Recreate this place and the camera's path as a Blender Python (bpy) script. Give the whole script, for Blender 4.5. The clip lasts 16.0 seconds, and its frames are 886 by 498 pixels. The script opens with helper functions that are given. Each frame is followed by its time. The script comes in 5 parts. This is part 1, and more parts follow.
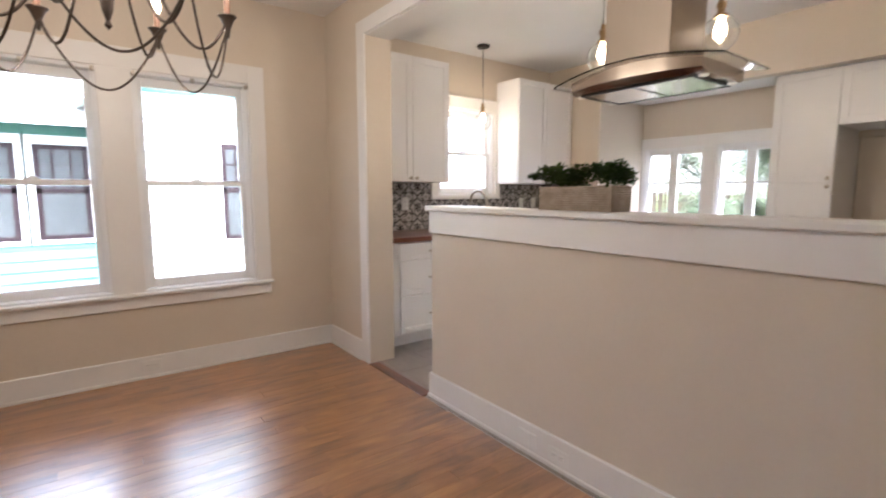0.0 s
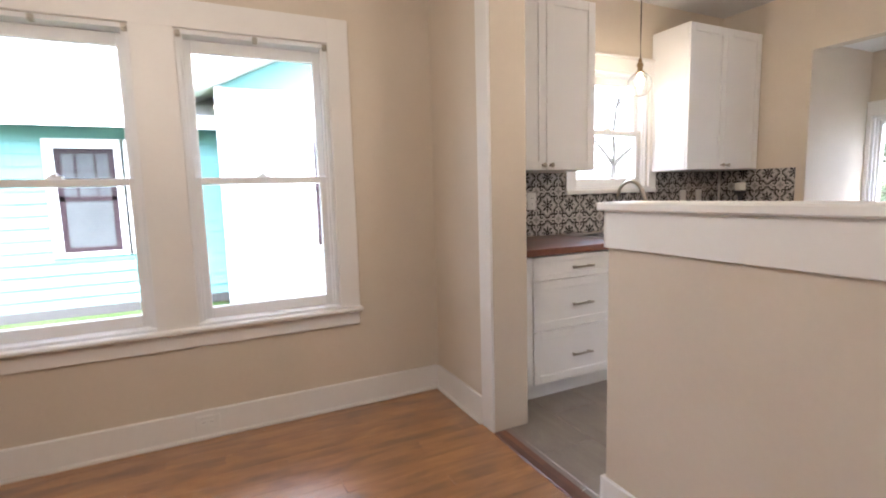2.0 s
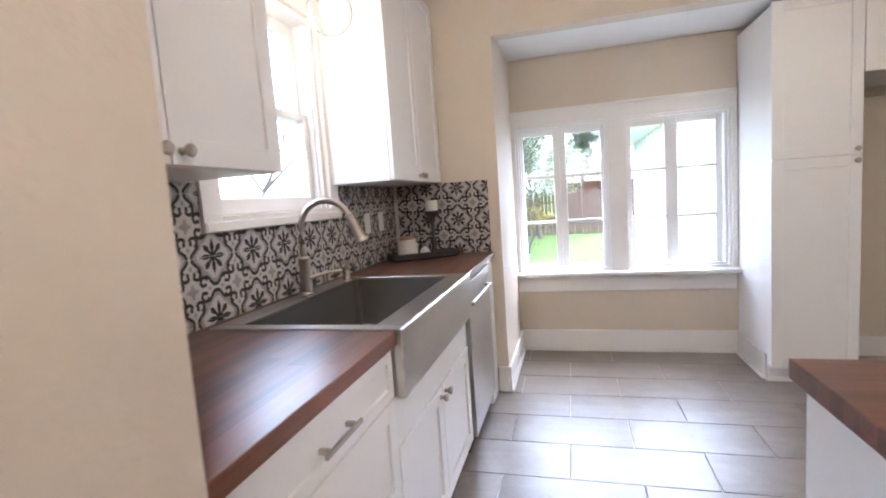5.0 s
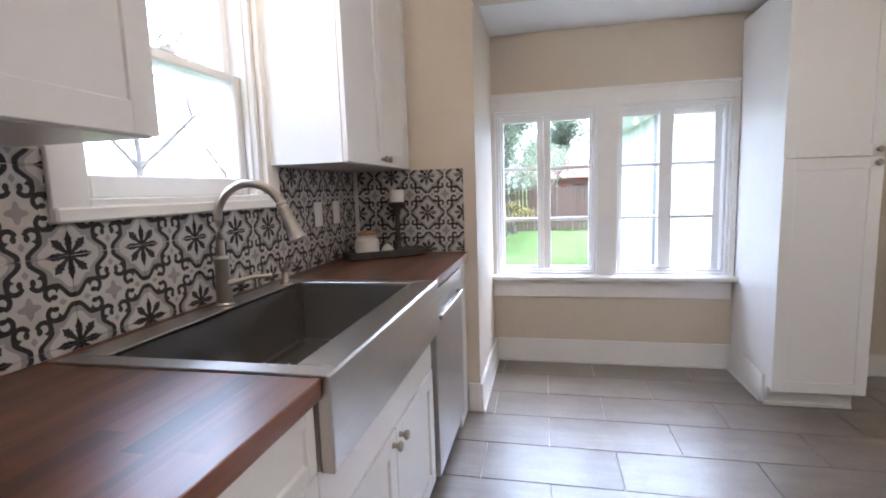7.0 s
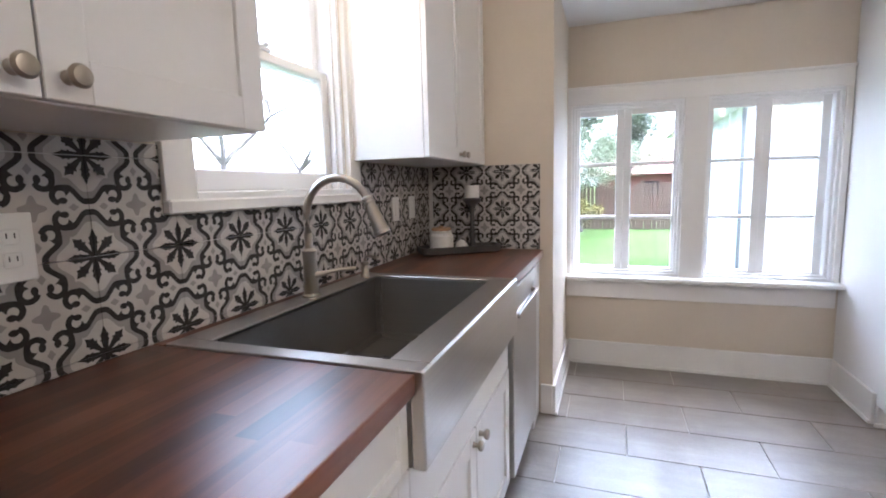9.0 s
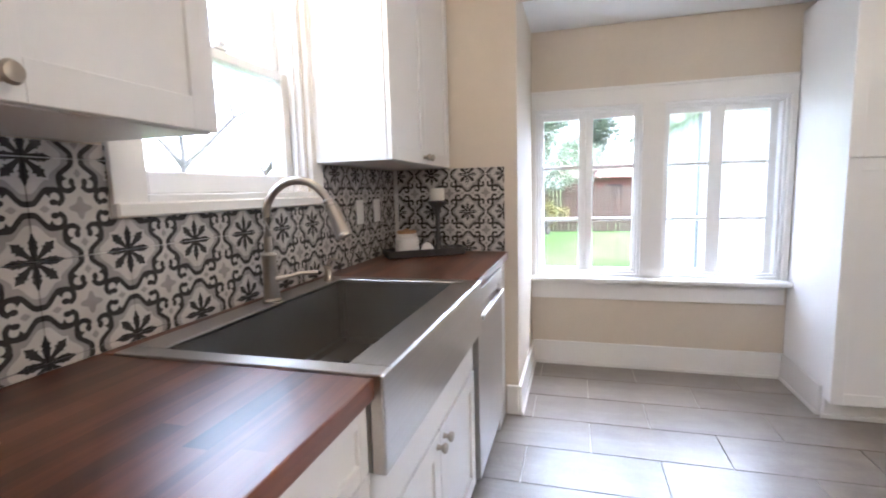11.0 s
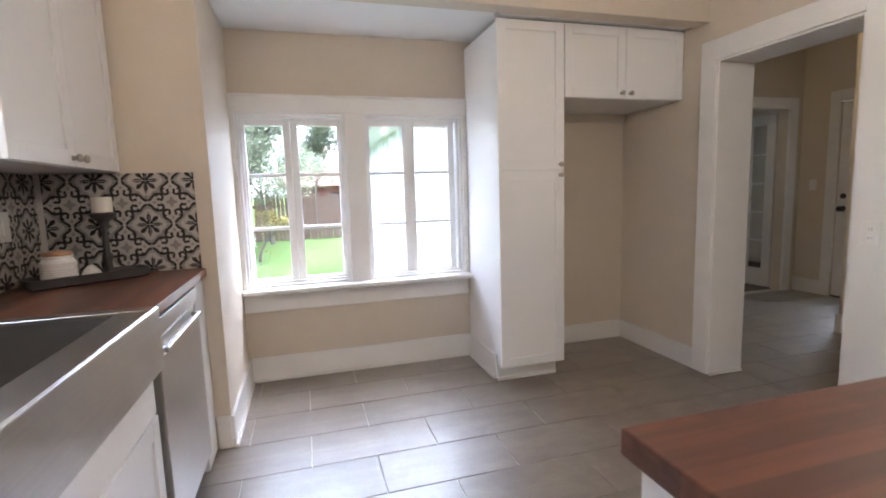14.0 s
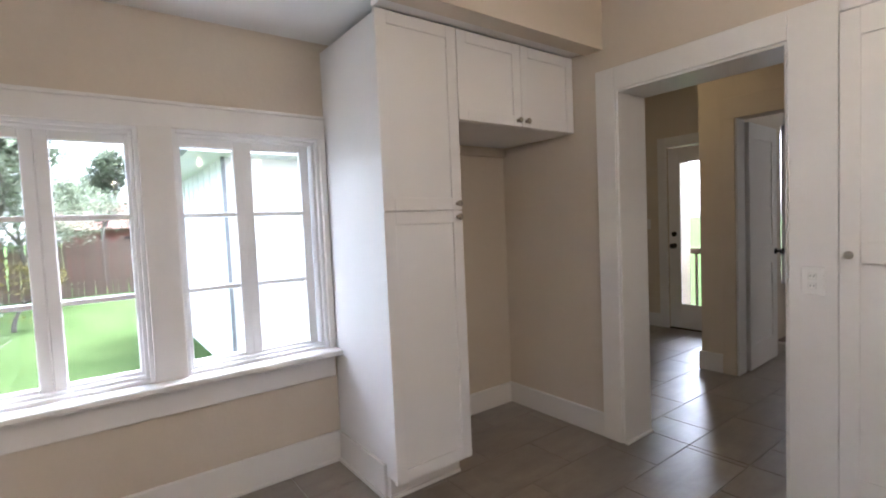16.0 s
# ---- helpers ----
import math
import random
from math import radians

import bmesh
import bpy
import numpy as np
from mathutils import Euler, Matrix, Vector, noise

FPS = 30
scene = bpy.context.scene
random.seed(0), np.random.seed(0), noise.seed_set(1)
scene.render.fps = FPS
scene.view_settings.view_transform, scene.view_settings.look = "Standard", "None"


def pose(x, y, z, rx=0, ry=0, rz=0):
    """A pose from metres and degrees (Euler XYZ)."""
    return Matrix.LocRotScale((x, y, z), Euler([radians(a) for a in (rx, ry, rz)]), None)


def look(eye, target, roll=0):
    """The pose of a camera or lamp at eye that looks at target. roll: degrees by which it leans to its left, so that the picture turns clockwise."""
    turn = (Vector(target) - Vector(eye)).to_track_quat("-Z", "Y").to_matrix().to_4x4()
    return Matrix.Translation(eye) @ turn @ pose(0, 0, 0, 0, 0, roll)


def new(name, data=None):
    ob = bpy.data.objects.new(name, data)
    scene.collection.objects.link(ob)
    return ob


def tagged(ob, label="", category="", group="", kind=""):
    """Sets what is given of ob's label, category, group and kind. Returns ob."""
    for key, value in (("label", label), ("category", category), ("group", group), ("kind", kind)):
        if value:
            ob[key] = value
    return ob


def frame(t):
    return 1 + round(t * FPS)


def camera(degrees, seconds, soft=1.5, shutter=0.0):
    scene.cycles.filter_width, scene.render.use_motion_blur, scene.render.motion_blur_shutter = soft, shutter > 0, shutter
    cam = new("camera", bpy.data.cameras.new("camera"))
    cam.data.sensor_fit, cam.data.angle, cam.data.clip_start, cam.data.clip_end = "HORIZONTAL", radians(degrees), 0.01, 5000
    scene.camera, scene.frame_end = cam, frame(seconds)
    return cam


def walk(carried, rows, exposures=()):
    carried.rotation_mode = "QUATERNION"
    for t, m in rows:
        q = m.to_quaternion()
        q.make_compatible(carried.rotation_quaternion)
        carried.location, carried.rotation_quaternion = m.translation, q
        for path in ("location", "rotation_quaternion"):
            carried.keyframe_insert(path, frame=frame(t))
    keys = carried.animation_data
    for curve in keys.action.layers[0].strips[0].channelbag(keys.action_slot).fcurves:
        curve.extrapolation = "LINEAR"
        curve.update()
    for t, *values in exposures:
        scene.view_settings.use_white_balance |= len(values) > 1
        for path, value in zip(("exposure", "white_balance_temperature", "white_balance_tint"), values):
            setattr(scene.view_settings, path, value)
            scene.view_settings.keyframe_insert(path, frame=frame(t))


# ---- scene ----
cam = camera(85.8, 16.0, soft=1.9, shutter=0.4)
PATH = [
    (0, (-0.142, -0.018, 1.271), (1.048, 1.572, 1.036), 0.0),
    (0.5, (-0.111, 0.13, 1.236), (0.873, 1.848, 0.953), -1.3),
    (1, (0.061, 0.391, 1.231), (0.874, 2.204, 1.005), -1.5),
    (1.5, (0.15, 0.695, 1.232), (0.92, 2.524, 0.984), -0.0),
    (2, (0.258, 1.049, 1.241), (1.113, 2.842, 1.008), -1.6),
    (2.5, (0.414, 1.462, 1.264), (1.33, 3.23, 1.082), -2.0),
    (3, (0.562, 1.799, 1.244), (1.618, 3.489, 1.073), -0.9),
    (3.5, (0.718, 2.141, 1.26), (2.027, 3.64, 1.059), -3.3),
    (4, (0.985, 2.418, 1.231), (2.479, 3.742, 1.109), -3.4),
    (4.5, (1.173, 2.591, 1.249), (2.893, 3.586, 1.03), -1.0),
    (5, (1.361, 2.736, 1.258), (3.282, 3.257, 1.053), -4.0),
    (7.5, (1.786, 2.829, 1.248), (3.727, 3.242, 1.002), -1.8),
    (8, (1.781, 2.863, 1.249), (3.675, 3.457, 1.01), -1.6),
    (10.5, (1.778, 2.879, 1.247), (3.642, 3.556, 0.99), -1.4),
    (11, (1.785, 2.856, 1.246), (3.696, 3.394, 1.003), -1.5),
    (11.5, (1.785, 2.834, 1.247), (3.739, 3.193, 1.017), -1.2),
    (12, (1.779, 2.793, 1.251), (3.76, 2.936, 1.022), -1.1),
    (12.5, (1.774, 2.759, 1.254), (3.761, 2.686, 1.039), -1.1),
    (13, (1.758, 2.736, 1.26), (3.719, 2.401, 1.05), -1.1),
    (13.5, (1.775, 2.726, 1.254), (3.703, 2.238, 1.046), -0.9),
    (14, (1.851, 2.742, 1.241), (3.759, 2.193, 0.999), -1.8),
    (14.5, (2.061, 2.713, 1.248), (3.969, 2.143, 1.059), -1.7),
    (15, (2.291, 2.612, 1.287), (4.137, 1.844, 1.229), -0.9),
    (15.5, (2.441, 2.572, 1.294), (4.128, 1.503, 1.182), 1.5),
    (16, (2.711, 2.647, 1.286), (4.315, 1.457, 1.181), -2.5),
]
EXPOSURES = [(0.0, 4.75, 5700, 15), (2.5, 4.8, 5700, 15), (3.7, 4.85, 5550, 15), (5.0, 5.0, 5350, 15), (7.5, 4.62, 5250, 14), (8.2, 4.62, 5250, 14), (10.5, 5.0, 5300, 13), (11.5, 5.0, 5300, 13), (12.5, 4.72, 5450, 14), (13.5, 4.7, 5500, 14), (14.5, 4.75, 5550, 15), (15.5, 4.5, 5550, 15), (16.0, 4.5, 5550, 15)]
walk(cam, [(t, look(eye, target, roll)) for t, eye, target, roll in PATH], EXPOSURES)

# ---- world, sun, exposure ----
world = bpy.data.worlds.new("sky")
scene.world = world
world.use_nodes = True
wn = world.node_tree.nodes
sky = wn.new("ShaderNodeTexSky")
sky.sky_type = "NISHITA"
sky.sun_disc = False
sky.sun_elevation = radians(66)
sky.sun_rotation = radians(150)
sky.air_density, sky.dust_density, sky.ozone_density = 1.0, 4.0, 1.0
wn["Background"].inputs[1].default_value = 0.15
veil = wn.new("ShaderNodeHueSaturation")
veil.inputs["Saturation"].default_value = 0.3
world.node_tree.links.new(sky.outputs[0], veil.inputs["Color"])
world.node_tree.links.new(veil.outputs[0], wn["Background"].inputs[0])
sun = new("sun", bpy.data.lights.new("sun", "SUN"))
sun.data.energy, sun.data.angle, sun.data.color = 0.5, radians(50), (1.0, 0.96, 0.9)
sun.matrix_basis = look((0, 0, 20), (-4.45, 7.71, 0))


# ---- materials ----
class Nodes:
    """Short-hand for a node material."""

    def __init__(self, name):
        self.mat = bpy.data.materials.new(name)
        self.mat.use_nodes = True
        self.t = self.mat.node_tree
        self.bsdf = self.t.nodes["Principled BSDF"]
        self.coord = self.t.nodes.new("ShaderNodeTexCoord").outputs["Object"]

    def put(self, socket, value):
        if isinstance(value, (int, float)):
            socket.default_value = value
        elif isinstance(value, tuple):
            socket.default_value = (*value, 1.0) if len(socket.default_value) == 4 else value
        else:
            self.t.links.new(value, socket)

    def math(self, op, a, b=0.0, c=0.0, clamp=False):
        n = self.t.nodes.new("ShaderNodeMath")
        n.operation, n.use_clamp = op, clamp
        for socket, v in zip(n.inputs, (a, b, c)):
            self.put(socket, v)
        return n.outputs[0]

    def mapped(self, scale, vector=None):
        n = self.t.nodes.new("ShaderNodeMapping")
        self.put(n.inputs["Vector"], self.coord if vector is None else vector)
        n.inputs["Scale"].default_value = scale
        return n.outputs[0]

    def noise(self, scale, detail=4.0, rough=0.55, vector=None, warp=0.0):
        n = self.t.nodes.new("ShaderNodeTexNoise")
        self.put(n.inputs["Vector"], self.coord if vector is None else vector)
        n.inputs["Scale"].default_value, n.inputs["Detail"].default_value = scale, detail
        n.inputs["Roughness"].default_value, n.inputs["Distortion"].default_value = rough, warp
        return n.outputs["Fac"]

    def ramp(self, fac, stops):
        n = self.t.nodes.new("ShaderNodeValToRGB")
        els = n.color_ramp.elements
        while len(els) < len(stops):
            els.new(0.5)
        for e, (p, c) in zip(els, stops):
            e.position, e.color = p, (*c, 1.0) if isinstance(c, tuple) else (c, c, c, 1.0)
        self.put(n.inputs[0], fac)
        return n.outputs[0]

    def mix(self, fac, a, b, mode="MIX"):
        n = self.t.nodes.new("ShaderNodeMix")
        n.data_type, n.blend_type = "RGBA", mode
        self.put(n.inputs[0], fac)
        self.put(n.inputs[6], a)
        self.put(n.inputs[7], b)
        return n.outputs[2]

    def random(self):
        return self.t.nodes.new("ShaderNodeObjectInfo").outputs["Random"]

    def shifted(self, amount):
        """Object coordinates moved by each object's own random amount."""
        n = self.t.nodes.new("ShaderNodeVectorMath")
        n.operation = "ADD"
        comb = self.t.nodes.new("ShaderNodeCombineXYZ")
        r = self.math("MULTIPLY", self.random(), amount)
        for s in comb.inputs:
            self.put(s, r)
        self.put(n.inputs[0], self.coord)
        self.put(n.inputs[1], comb.outputs[0])
        return n.outputs[0]

    def bump(self, height, strength=0.2, distance=0.002):
        n = self.t.nodes.new("ShaderNodeBump")
        n.inputs["Strength"].default_value, n.inputs["Distance"].default_value = strength, distance
        self.put(n.inputs["Height"], height)
        self.put(self.bsdf.inputs["Normal"], n.outputs[0])

    def set(self, color=None, rough=None, metal=None, coat=None, spec=None):
        for key, v in (("Base Color", color), ("Roughness", rough), ("Metallic", metal), ("Coat Weight", coat), ("Specular IOR Level", spec)):
            if v is not None:
                self.put(self.bsdf.inputs[key], v)
        return self.mat


def surface(name, c1, c2, rough=0.5, metal=0.0, scale=3.0, fine=120.0, bump=0.1, depth=0.001, spread=0.1, spec=0.5):
    """A material with broad blotches between two colours, fine grain in relief, and uneven gloss."""
    m = Nodes(name)
    broad = m.noise(scale, 5, 0.6)
    grain = m.noise(fine, 3, 0.6)
    fac = m.math("ADD", m.math("MULTIPLY", broad, 0.75), m.math("MULTIPLY", grain, 0.25))
    col = m.ramp(fac, [(0.35, c1), (0.65, c2)])
    m.bump(m.math("ADD", grain, m.math("MULTIPLY", broad, 0.6)), bump, depth)
    return m.set(col, m.math("MULTIPLY_ADD", m.noise(scale * 3, 3), spread, rough - spread / 2), metal, spec=spec)


wall_paint = surface("beige_wall_paint", (0.615, 0.54, 0.445), (0.655, 0.58, 0.48), 0.58, 0, 1.3, 55, 0.45, 0.002)
ceiling_paint = surface("white_ceiling_paint", (0.78, 0.77, 0.75), (0.82, 0.81, 0.79), 0.75, 0, 1.5, 70, 0.25, 0.0015)
trim_paint = surface("white_trim_paint", (0.76, 0.74, 0.715), (0.80, 0.785, 0.76), 0.38, 0, 2.5, 60, 0.08, 0.0008)
cabinet_paint = surface("white_cabinet_paint", (0.80, 0.79, 0.785), (0.83, 0.82, 0.815), 0.33, 0, 2.0, 90, 0.05, 0.0005)
sash_paint = surface("white_sash_paint", (0.78, 0.78, 0.78), (0.82, 0.82, 0.82), 0.4, 0, 4, 60, 0.08, 0.0008)
plate_plastic = surface("white_plate_plastic", (0.78, 0.77, 0.74), (0.80, 0.79, 0.76), 0.3, 0, 8, 100, 0.02, 0.0003)
grout = surface("light_grout", (0.60, 0.57, 0.53), (0.70, 0.67, 0.63), 0.85, 0, 12, 160, 0.3, 0.001)
nickel = surface("brushed_nickel", (0.43, 0.385, 0.335), (0.46, 0.415, 0.36), 0.31, 1.0, 8, 300, 0.05, 0.0003)
black_metal = surface("black_metal", (0.02, 0.018, 0.016), (0.035, 0.03, 0.027), 0.45, 0.6, 20, 200, 0.1, 0.0005)
bronze = surface("dark_bronze", (0.055, 0.042, 0.034), (0.10, 0.075, 0.058), 0.4, 0.7, 20, 150, 0.15, 0.0006)
brass = surface("aged_brass", (0.28, 0.19, 0.10), (0.36, 0.25, 0.14), 0.35, 1.0, 30, 200, 0.1, 0.0004)
ivory = surface("ivory_candle_sleeve", (0.22, 0.12, 0.08), (0.28, 0.16, 0.10), 0.5, 0, 20, 200, 0.05, 0.0004)
wax = surface("cream_candle_wax", (0.78, 0.74, 0.66), (0.83, 0.80, 0.73), 0.45, 0, 15, 150, 0.1, 0.0006)
ceramic = surface("white_ceramic", (0.76, 0.74, 0.70), (0.82, 0.80, 0.76), 0.28, 0, 12, 120, 0.05, 0.0005)
cork = surface("lid_wood", (0.36, 0.20, 0.10), (0.50, 0.30, 0.16), 0.6, 0, 20, 160, 0.2, 0.0006)
slate = surface("dark_slate_grey", (0.04, 0.037, 0.036), (0.065, 0.06, 0.058), 0.5, 0, 14, 160, 0.25, 0.0008)
dark_gap = surface("dark_gap", (0.02, 0.018, 0.016), (0.03, 0.027, 0.024), 0.8, 0, 8, 100, 0.1, 0.001)
grass = surface("lawn_grass", (0.036, 0.058, 0.02), (0.058, 0.084, 0.032), 0.9, 0, 0.9, 40, 0.8, 0.03, spec=0.0)
fence_wood = surface("weathered_cedar", (0.07, 0.048, 0.037), (0.13, 0.092, 0.07), 0.85, 0, 3, 30, 0.4, 0.004, spec=0.1)
mint = surface("mint_siding_paint", (0.12, 0.25, 0.245), (0.145, 0.285, 0.28), 0.6, 0, 1.0, 40, 0.1, 0.002, spec=0.15)
pale_siding = surface("pale_siding_paint", (0.60, 0.615, 0.61), (0.65, 0.66, 0.655), 0.6, 0, 1.0, 40, 0.1, 0.002, spec=0.15)
grey_metal = surface("grey_gutter_metal", (0.13, 0.14, 0.15), (0.18, 0.19, 0.20), 0.5, 0.2, 6, 80, 0.1, 0.001)
shingle = surface("grey_roof_shingle", (0.30, 0.29, 0.28), (0.42, 0.41, 0.39), 0.9, 0, 2.5, 30, 0.5, 0.006, spec=0.15)
dark_sash = surface("dark_sash_paint", (0.016, 0.009, 0.011), (0.028, 0.017, 0.02), 0.5, 0, 6, 60, 0.1, 0.001, spec=0.15)
blind_white = surface("blind_slat", (0.66, 0.66, 0.63), (0.72, 0.72, 0.69), 0.5, 0, 4, 60, 0.05, 0.001)
bark = surface("tree_bark", (0.07, 0.06, 0.052), (0.12, 0.105, 0.092), 0.9, 0, 6, 30, 0.7, 0.01, spec=0.15)
red_brick = surface("red_roofing", (0.12, 0.05, 0.04), (0.18, 0.085, 0.065), 0.8, 0, 2, 20, 0.3, 0.004, spec=0.15)
wicker = surface("grey_white_wicker", (0.27, 0.215, 0.16), (0.42, 0.35, 0.275), 0.75, 0, 25, 200, 0.5, 0.0015)
soil = surface("potting_soil", (0.03, 0.022, 0.015), (0.06, 0.045, 0.03), 0.95, 0, 40, 200, 0.6, 0.004)


def leaf_material(name, c1, c2):
    m = Nodes(name)
    col = m.ramp(m.math("ADD", m.math("MULTIPLY", m.random(), 0.3), m.math("MULTIPLY", m.noise(9, 3), 0.75)), [(0.3, c1), (0.7, c2)])
    through_leaf = m.t.nodes.new("ShaderNodeBsdfTranslucent")
    m.put(through_leaf.inputs["Color"], col)
    blend = m.t.nodes.new("ShaderNodeMixShader")
    blend.inputs[0].default_value = 0.5
    m.t.links.new(m.bsdf.outputs[0], blend.inputs[1])
    m.t.links.new(through_leaf.outputs[0], blend.inputs[2])
    m.t.links.new(blend.outputs[0], m.t.nodes["Material Output"].inputs["Surface"])
    return m.set(col, 0.6, spec=0.15)


leaf_dark = leaf_material("houseplant_leaf", (0.024, 0.052, 0.013), (0.10, 0.15, 0.04))
leaf_tree = leaf_material("tree_leaf", (0.095, 0.12, 0.075), (0.175, 0.20, 0.135))
leaf_yellow = leaf_material("yellow_leaf", (0.10, 0.085, 0.02), (0.16, 0.135, 0.035))


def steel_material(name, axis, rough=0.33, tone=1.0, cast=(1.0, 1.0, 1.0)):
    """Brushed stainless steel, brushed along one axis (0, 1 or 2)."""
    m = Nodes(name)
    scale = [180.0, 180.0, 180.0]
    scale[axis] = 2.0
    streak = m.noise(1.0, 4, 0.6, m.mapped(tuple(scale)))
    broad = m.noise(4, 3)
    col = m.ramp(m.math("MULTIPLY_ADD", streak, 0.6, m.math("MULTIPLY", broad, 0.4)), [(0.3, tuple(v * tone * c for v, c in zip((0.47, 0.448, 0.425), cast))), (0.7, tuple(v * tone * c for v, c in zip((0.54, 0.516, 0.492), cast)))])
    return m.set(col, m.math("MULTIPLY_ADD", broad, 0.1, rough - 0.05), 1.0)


steel_x = steel_material("brushed_steel_along_x", 0, 0.3, 1.2)
steel_z = steel_material("brushed_steel_upright", 2, 0.34, 1.15)
# the dark, warm room mirrored in the hood is put into its colour
hood_steel = steel_material("room_shaded_hood_steel", 2, 0.22, 0.72, (1.07, 0.96, 0.84))
# darkness reflected in the basin is put into this darker steel tone
basin_steel = steel_material("shaded_basin_steel", 1, 0.42, 0.66)


def plank_material():
    """Glossy honey-brown floor boards, grain along x, each board a little different."""
    m = Nodes("oak_floor_board")
    v = m.shifted(37.0)
    grain = m.noise(1.0, 6, 0.65, m.mapped((1.6, 34, 34), v), 0.8)
    cloud = m.noise(1.0, 4, 0.6, m.mapped((2.2, 6, 6), v), 0.9)
    fac = m.math("ADD", m.math("MULTIPLY", grain, 0.34), m.math("MULTIPLY", cloud, 0.66))
    col = m.ramp(fac, [(0.34, (0.13, 0.05, 0.014)), (0.49, (0.33, 0.138, 0.038)), (0.66, (0.52, 0.25, 0.083))])
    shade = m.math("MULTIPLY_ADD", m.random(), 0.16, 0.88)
    col = m.mix(1.0, col, m.ramp(shade, [(0.0, 0.0), (1.0, 1.0)]), "MULTIPLY")
    m.bump(m.math("ADD", grain, m.math("MULTIPLY", m.noise(5, 2), 2.0)), 0.05, 0.0015)
    m.bsdf.inputs["Coat Roughness"].default_value = 0.29
    m.bsdf.inputs["Coat IOR"].default_value = 2.0
    return m.set(col, m.math("MULTIPLY_ADD", cloud, 0.15, 0.28), coat=1.0)


oak_board = plank_material()


def butcher_material(name, axis):
    """Oiled dark butcher block: strips of wood side by side along one axis."""
    m = Nodes(name)
    sep = m.t.nodes.new("ShaderNodeSeparateXYZ")
    m.put(sep.inputs[0], m.coord)
    across = sep.outputs[1 - axis]
    strip = m.math("FLOOR", m.math("MULTIPLY", across, 24.0))
    white = m.t.nodes.new("ShaderNodeTexWhiteNoise")
    white.noise_dimensions = "2D"
    comb = m.t.nodes.new("ShaderNodeCombineXYZ")
    m.put(comb.inputs[0], strip)
    m.put(comb.inputs[1], m.math("FLOOR", m.math("MULTIPLY_ADD", sep.outputs[axis], 1.4, m.math("MULTIPLY", m.math("SINE", m.math("MULTIPLY", strip, 7.3)), 3.0))))
    m.put(white.inputs["Vector"], comb.outputs[0])
    sc = [40.0, 40.0, 40.0]
    sc[axis] = 2.2
    grain = m.noise(1.0, 6, 0.6, m.mapped(tuple(sc)), 0.6)
    cloud = m.noise(2.2, 4, 0.6, None, 0.6)
    fac = m.math("ADD", m.math("MULTIPLY", grain, 0.4), m.math("ADD", m.math("MULTIPLY", white.outputs[0], 0.3), m.math("MULTIPLY", cloud, 0.4)))
    col = m.ramp(fac, [(0.32, (0.03, 0.010, 0.006)), (0.5, (0.09, 0.03, 0.016)), (0.72, (0.22, 0.08, 0.042))])
    m.bump(grain, 0.04, 0.0006)
    m.bsdf.inputs["Coat Roughness"].default_value = 0.33
    m.bsdf.inputs["Coat IOR"].default_value = 1.6
    return m.set(col, m.math("MULTIPLY_ADD", cloud, 0.12, 0.32), coat=0.6, spec=0.3)


block_x = butcher_material("butcher_block_along_x", 0)
block_y = butcher_material("butcher_block_along_y", 1)


def porcelain_material():
    """Grey-brown stone-look floor tile."""
    m = Nodes("grey_porcelain_tile")
    v = m.shifted(23.0)
    cloud = m.noise(3.2, 6, 0.62, v, 0.7)
    streak = m.noise(1.0, 5, 0.6, m.mapped((14, 3, 8), v), 0.6)
    speck = m.noise(90, 2, 0.5, v)
    fac = m.math("ADD", m.math("MULTIPLY", cloud, 0.5), m.math("ADD", m.math("MULTIPLY", streak, 0.35), m.math("MULTIPLY", speck, 0.15)))
    col = m.ramp(fac, [(0.34, (0.15, 0.122, 0.098)), (0.5, (0.218, 0.182, 0.149)), (0.68, (0.31, 0.264, 0.22))])
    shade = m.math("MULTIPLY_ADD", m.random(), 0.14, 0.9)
    col = m.mix(1.0, col, m.ramp(shade, [(0.0, 0.0), (1.0, 1.0)]), "MULTIPLY")
    m.bump(cloud, 0.05, 0.001)
    m.bsdf.inputs["Coat Roughness"].default_value = 0.4
    m.bsdf.inputs["Coat IOR"].default_value = 1.8
    return m.set(col, m.math("MULTIPLY_ADD", cloud, 0.12, 0.3), coat=0.8, spec=0.6)


porcelain = porcelain_material()


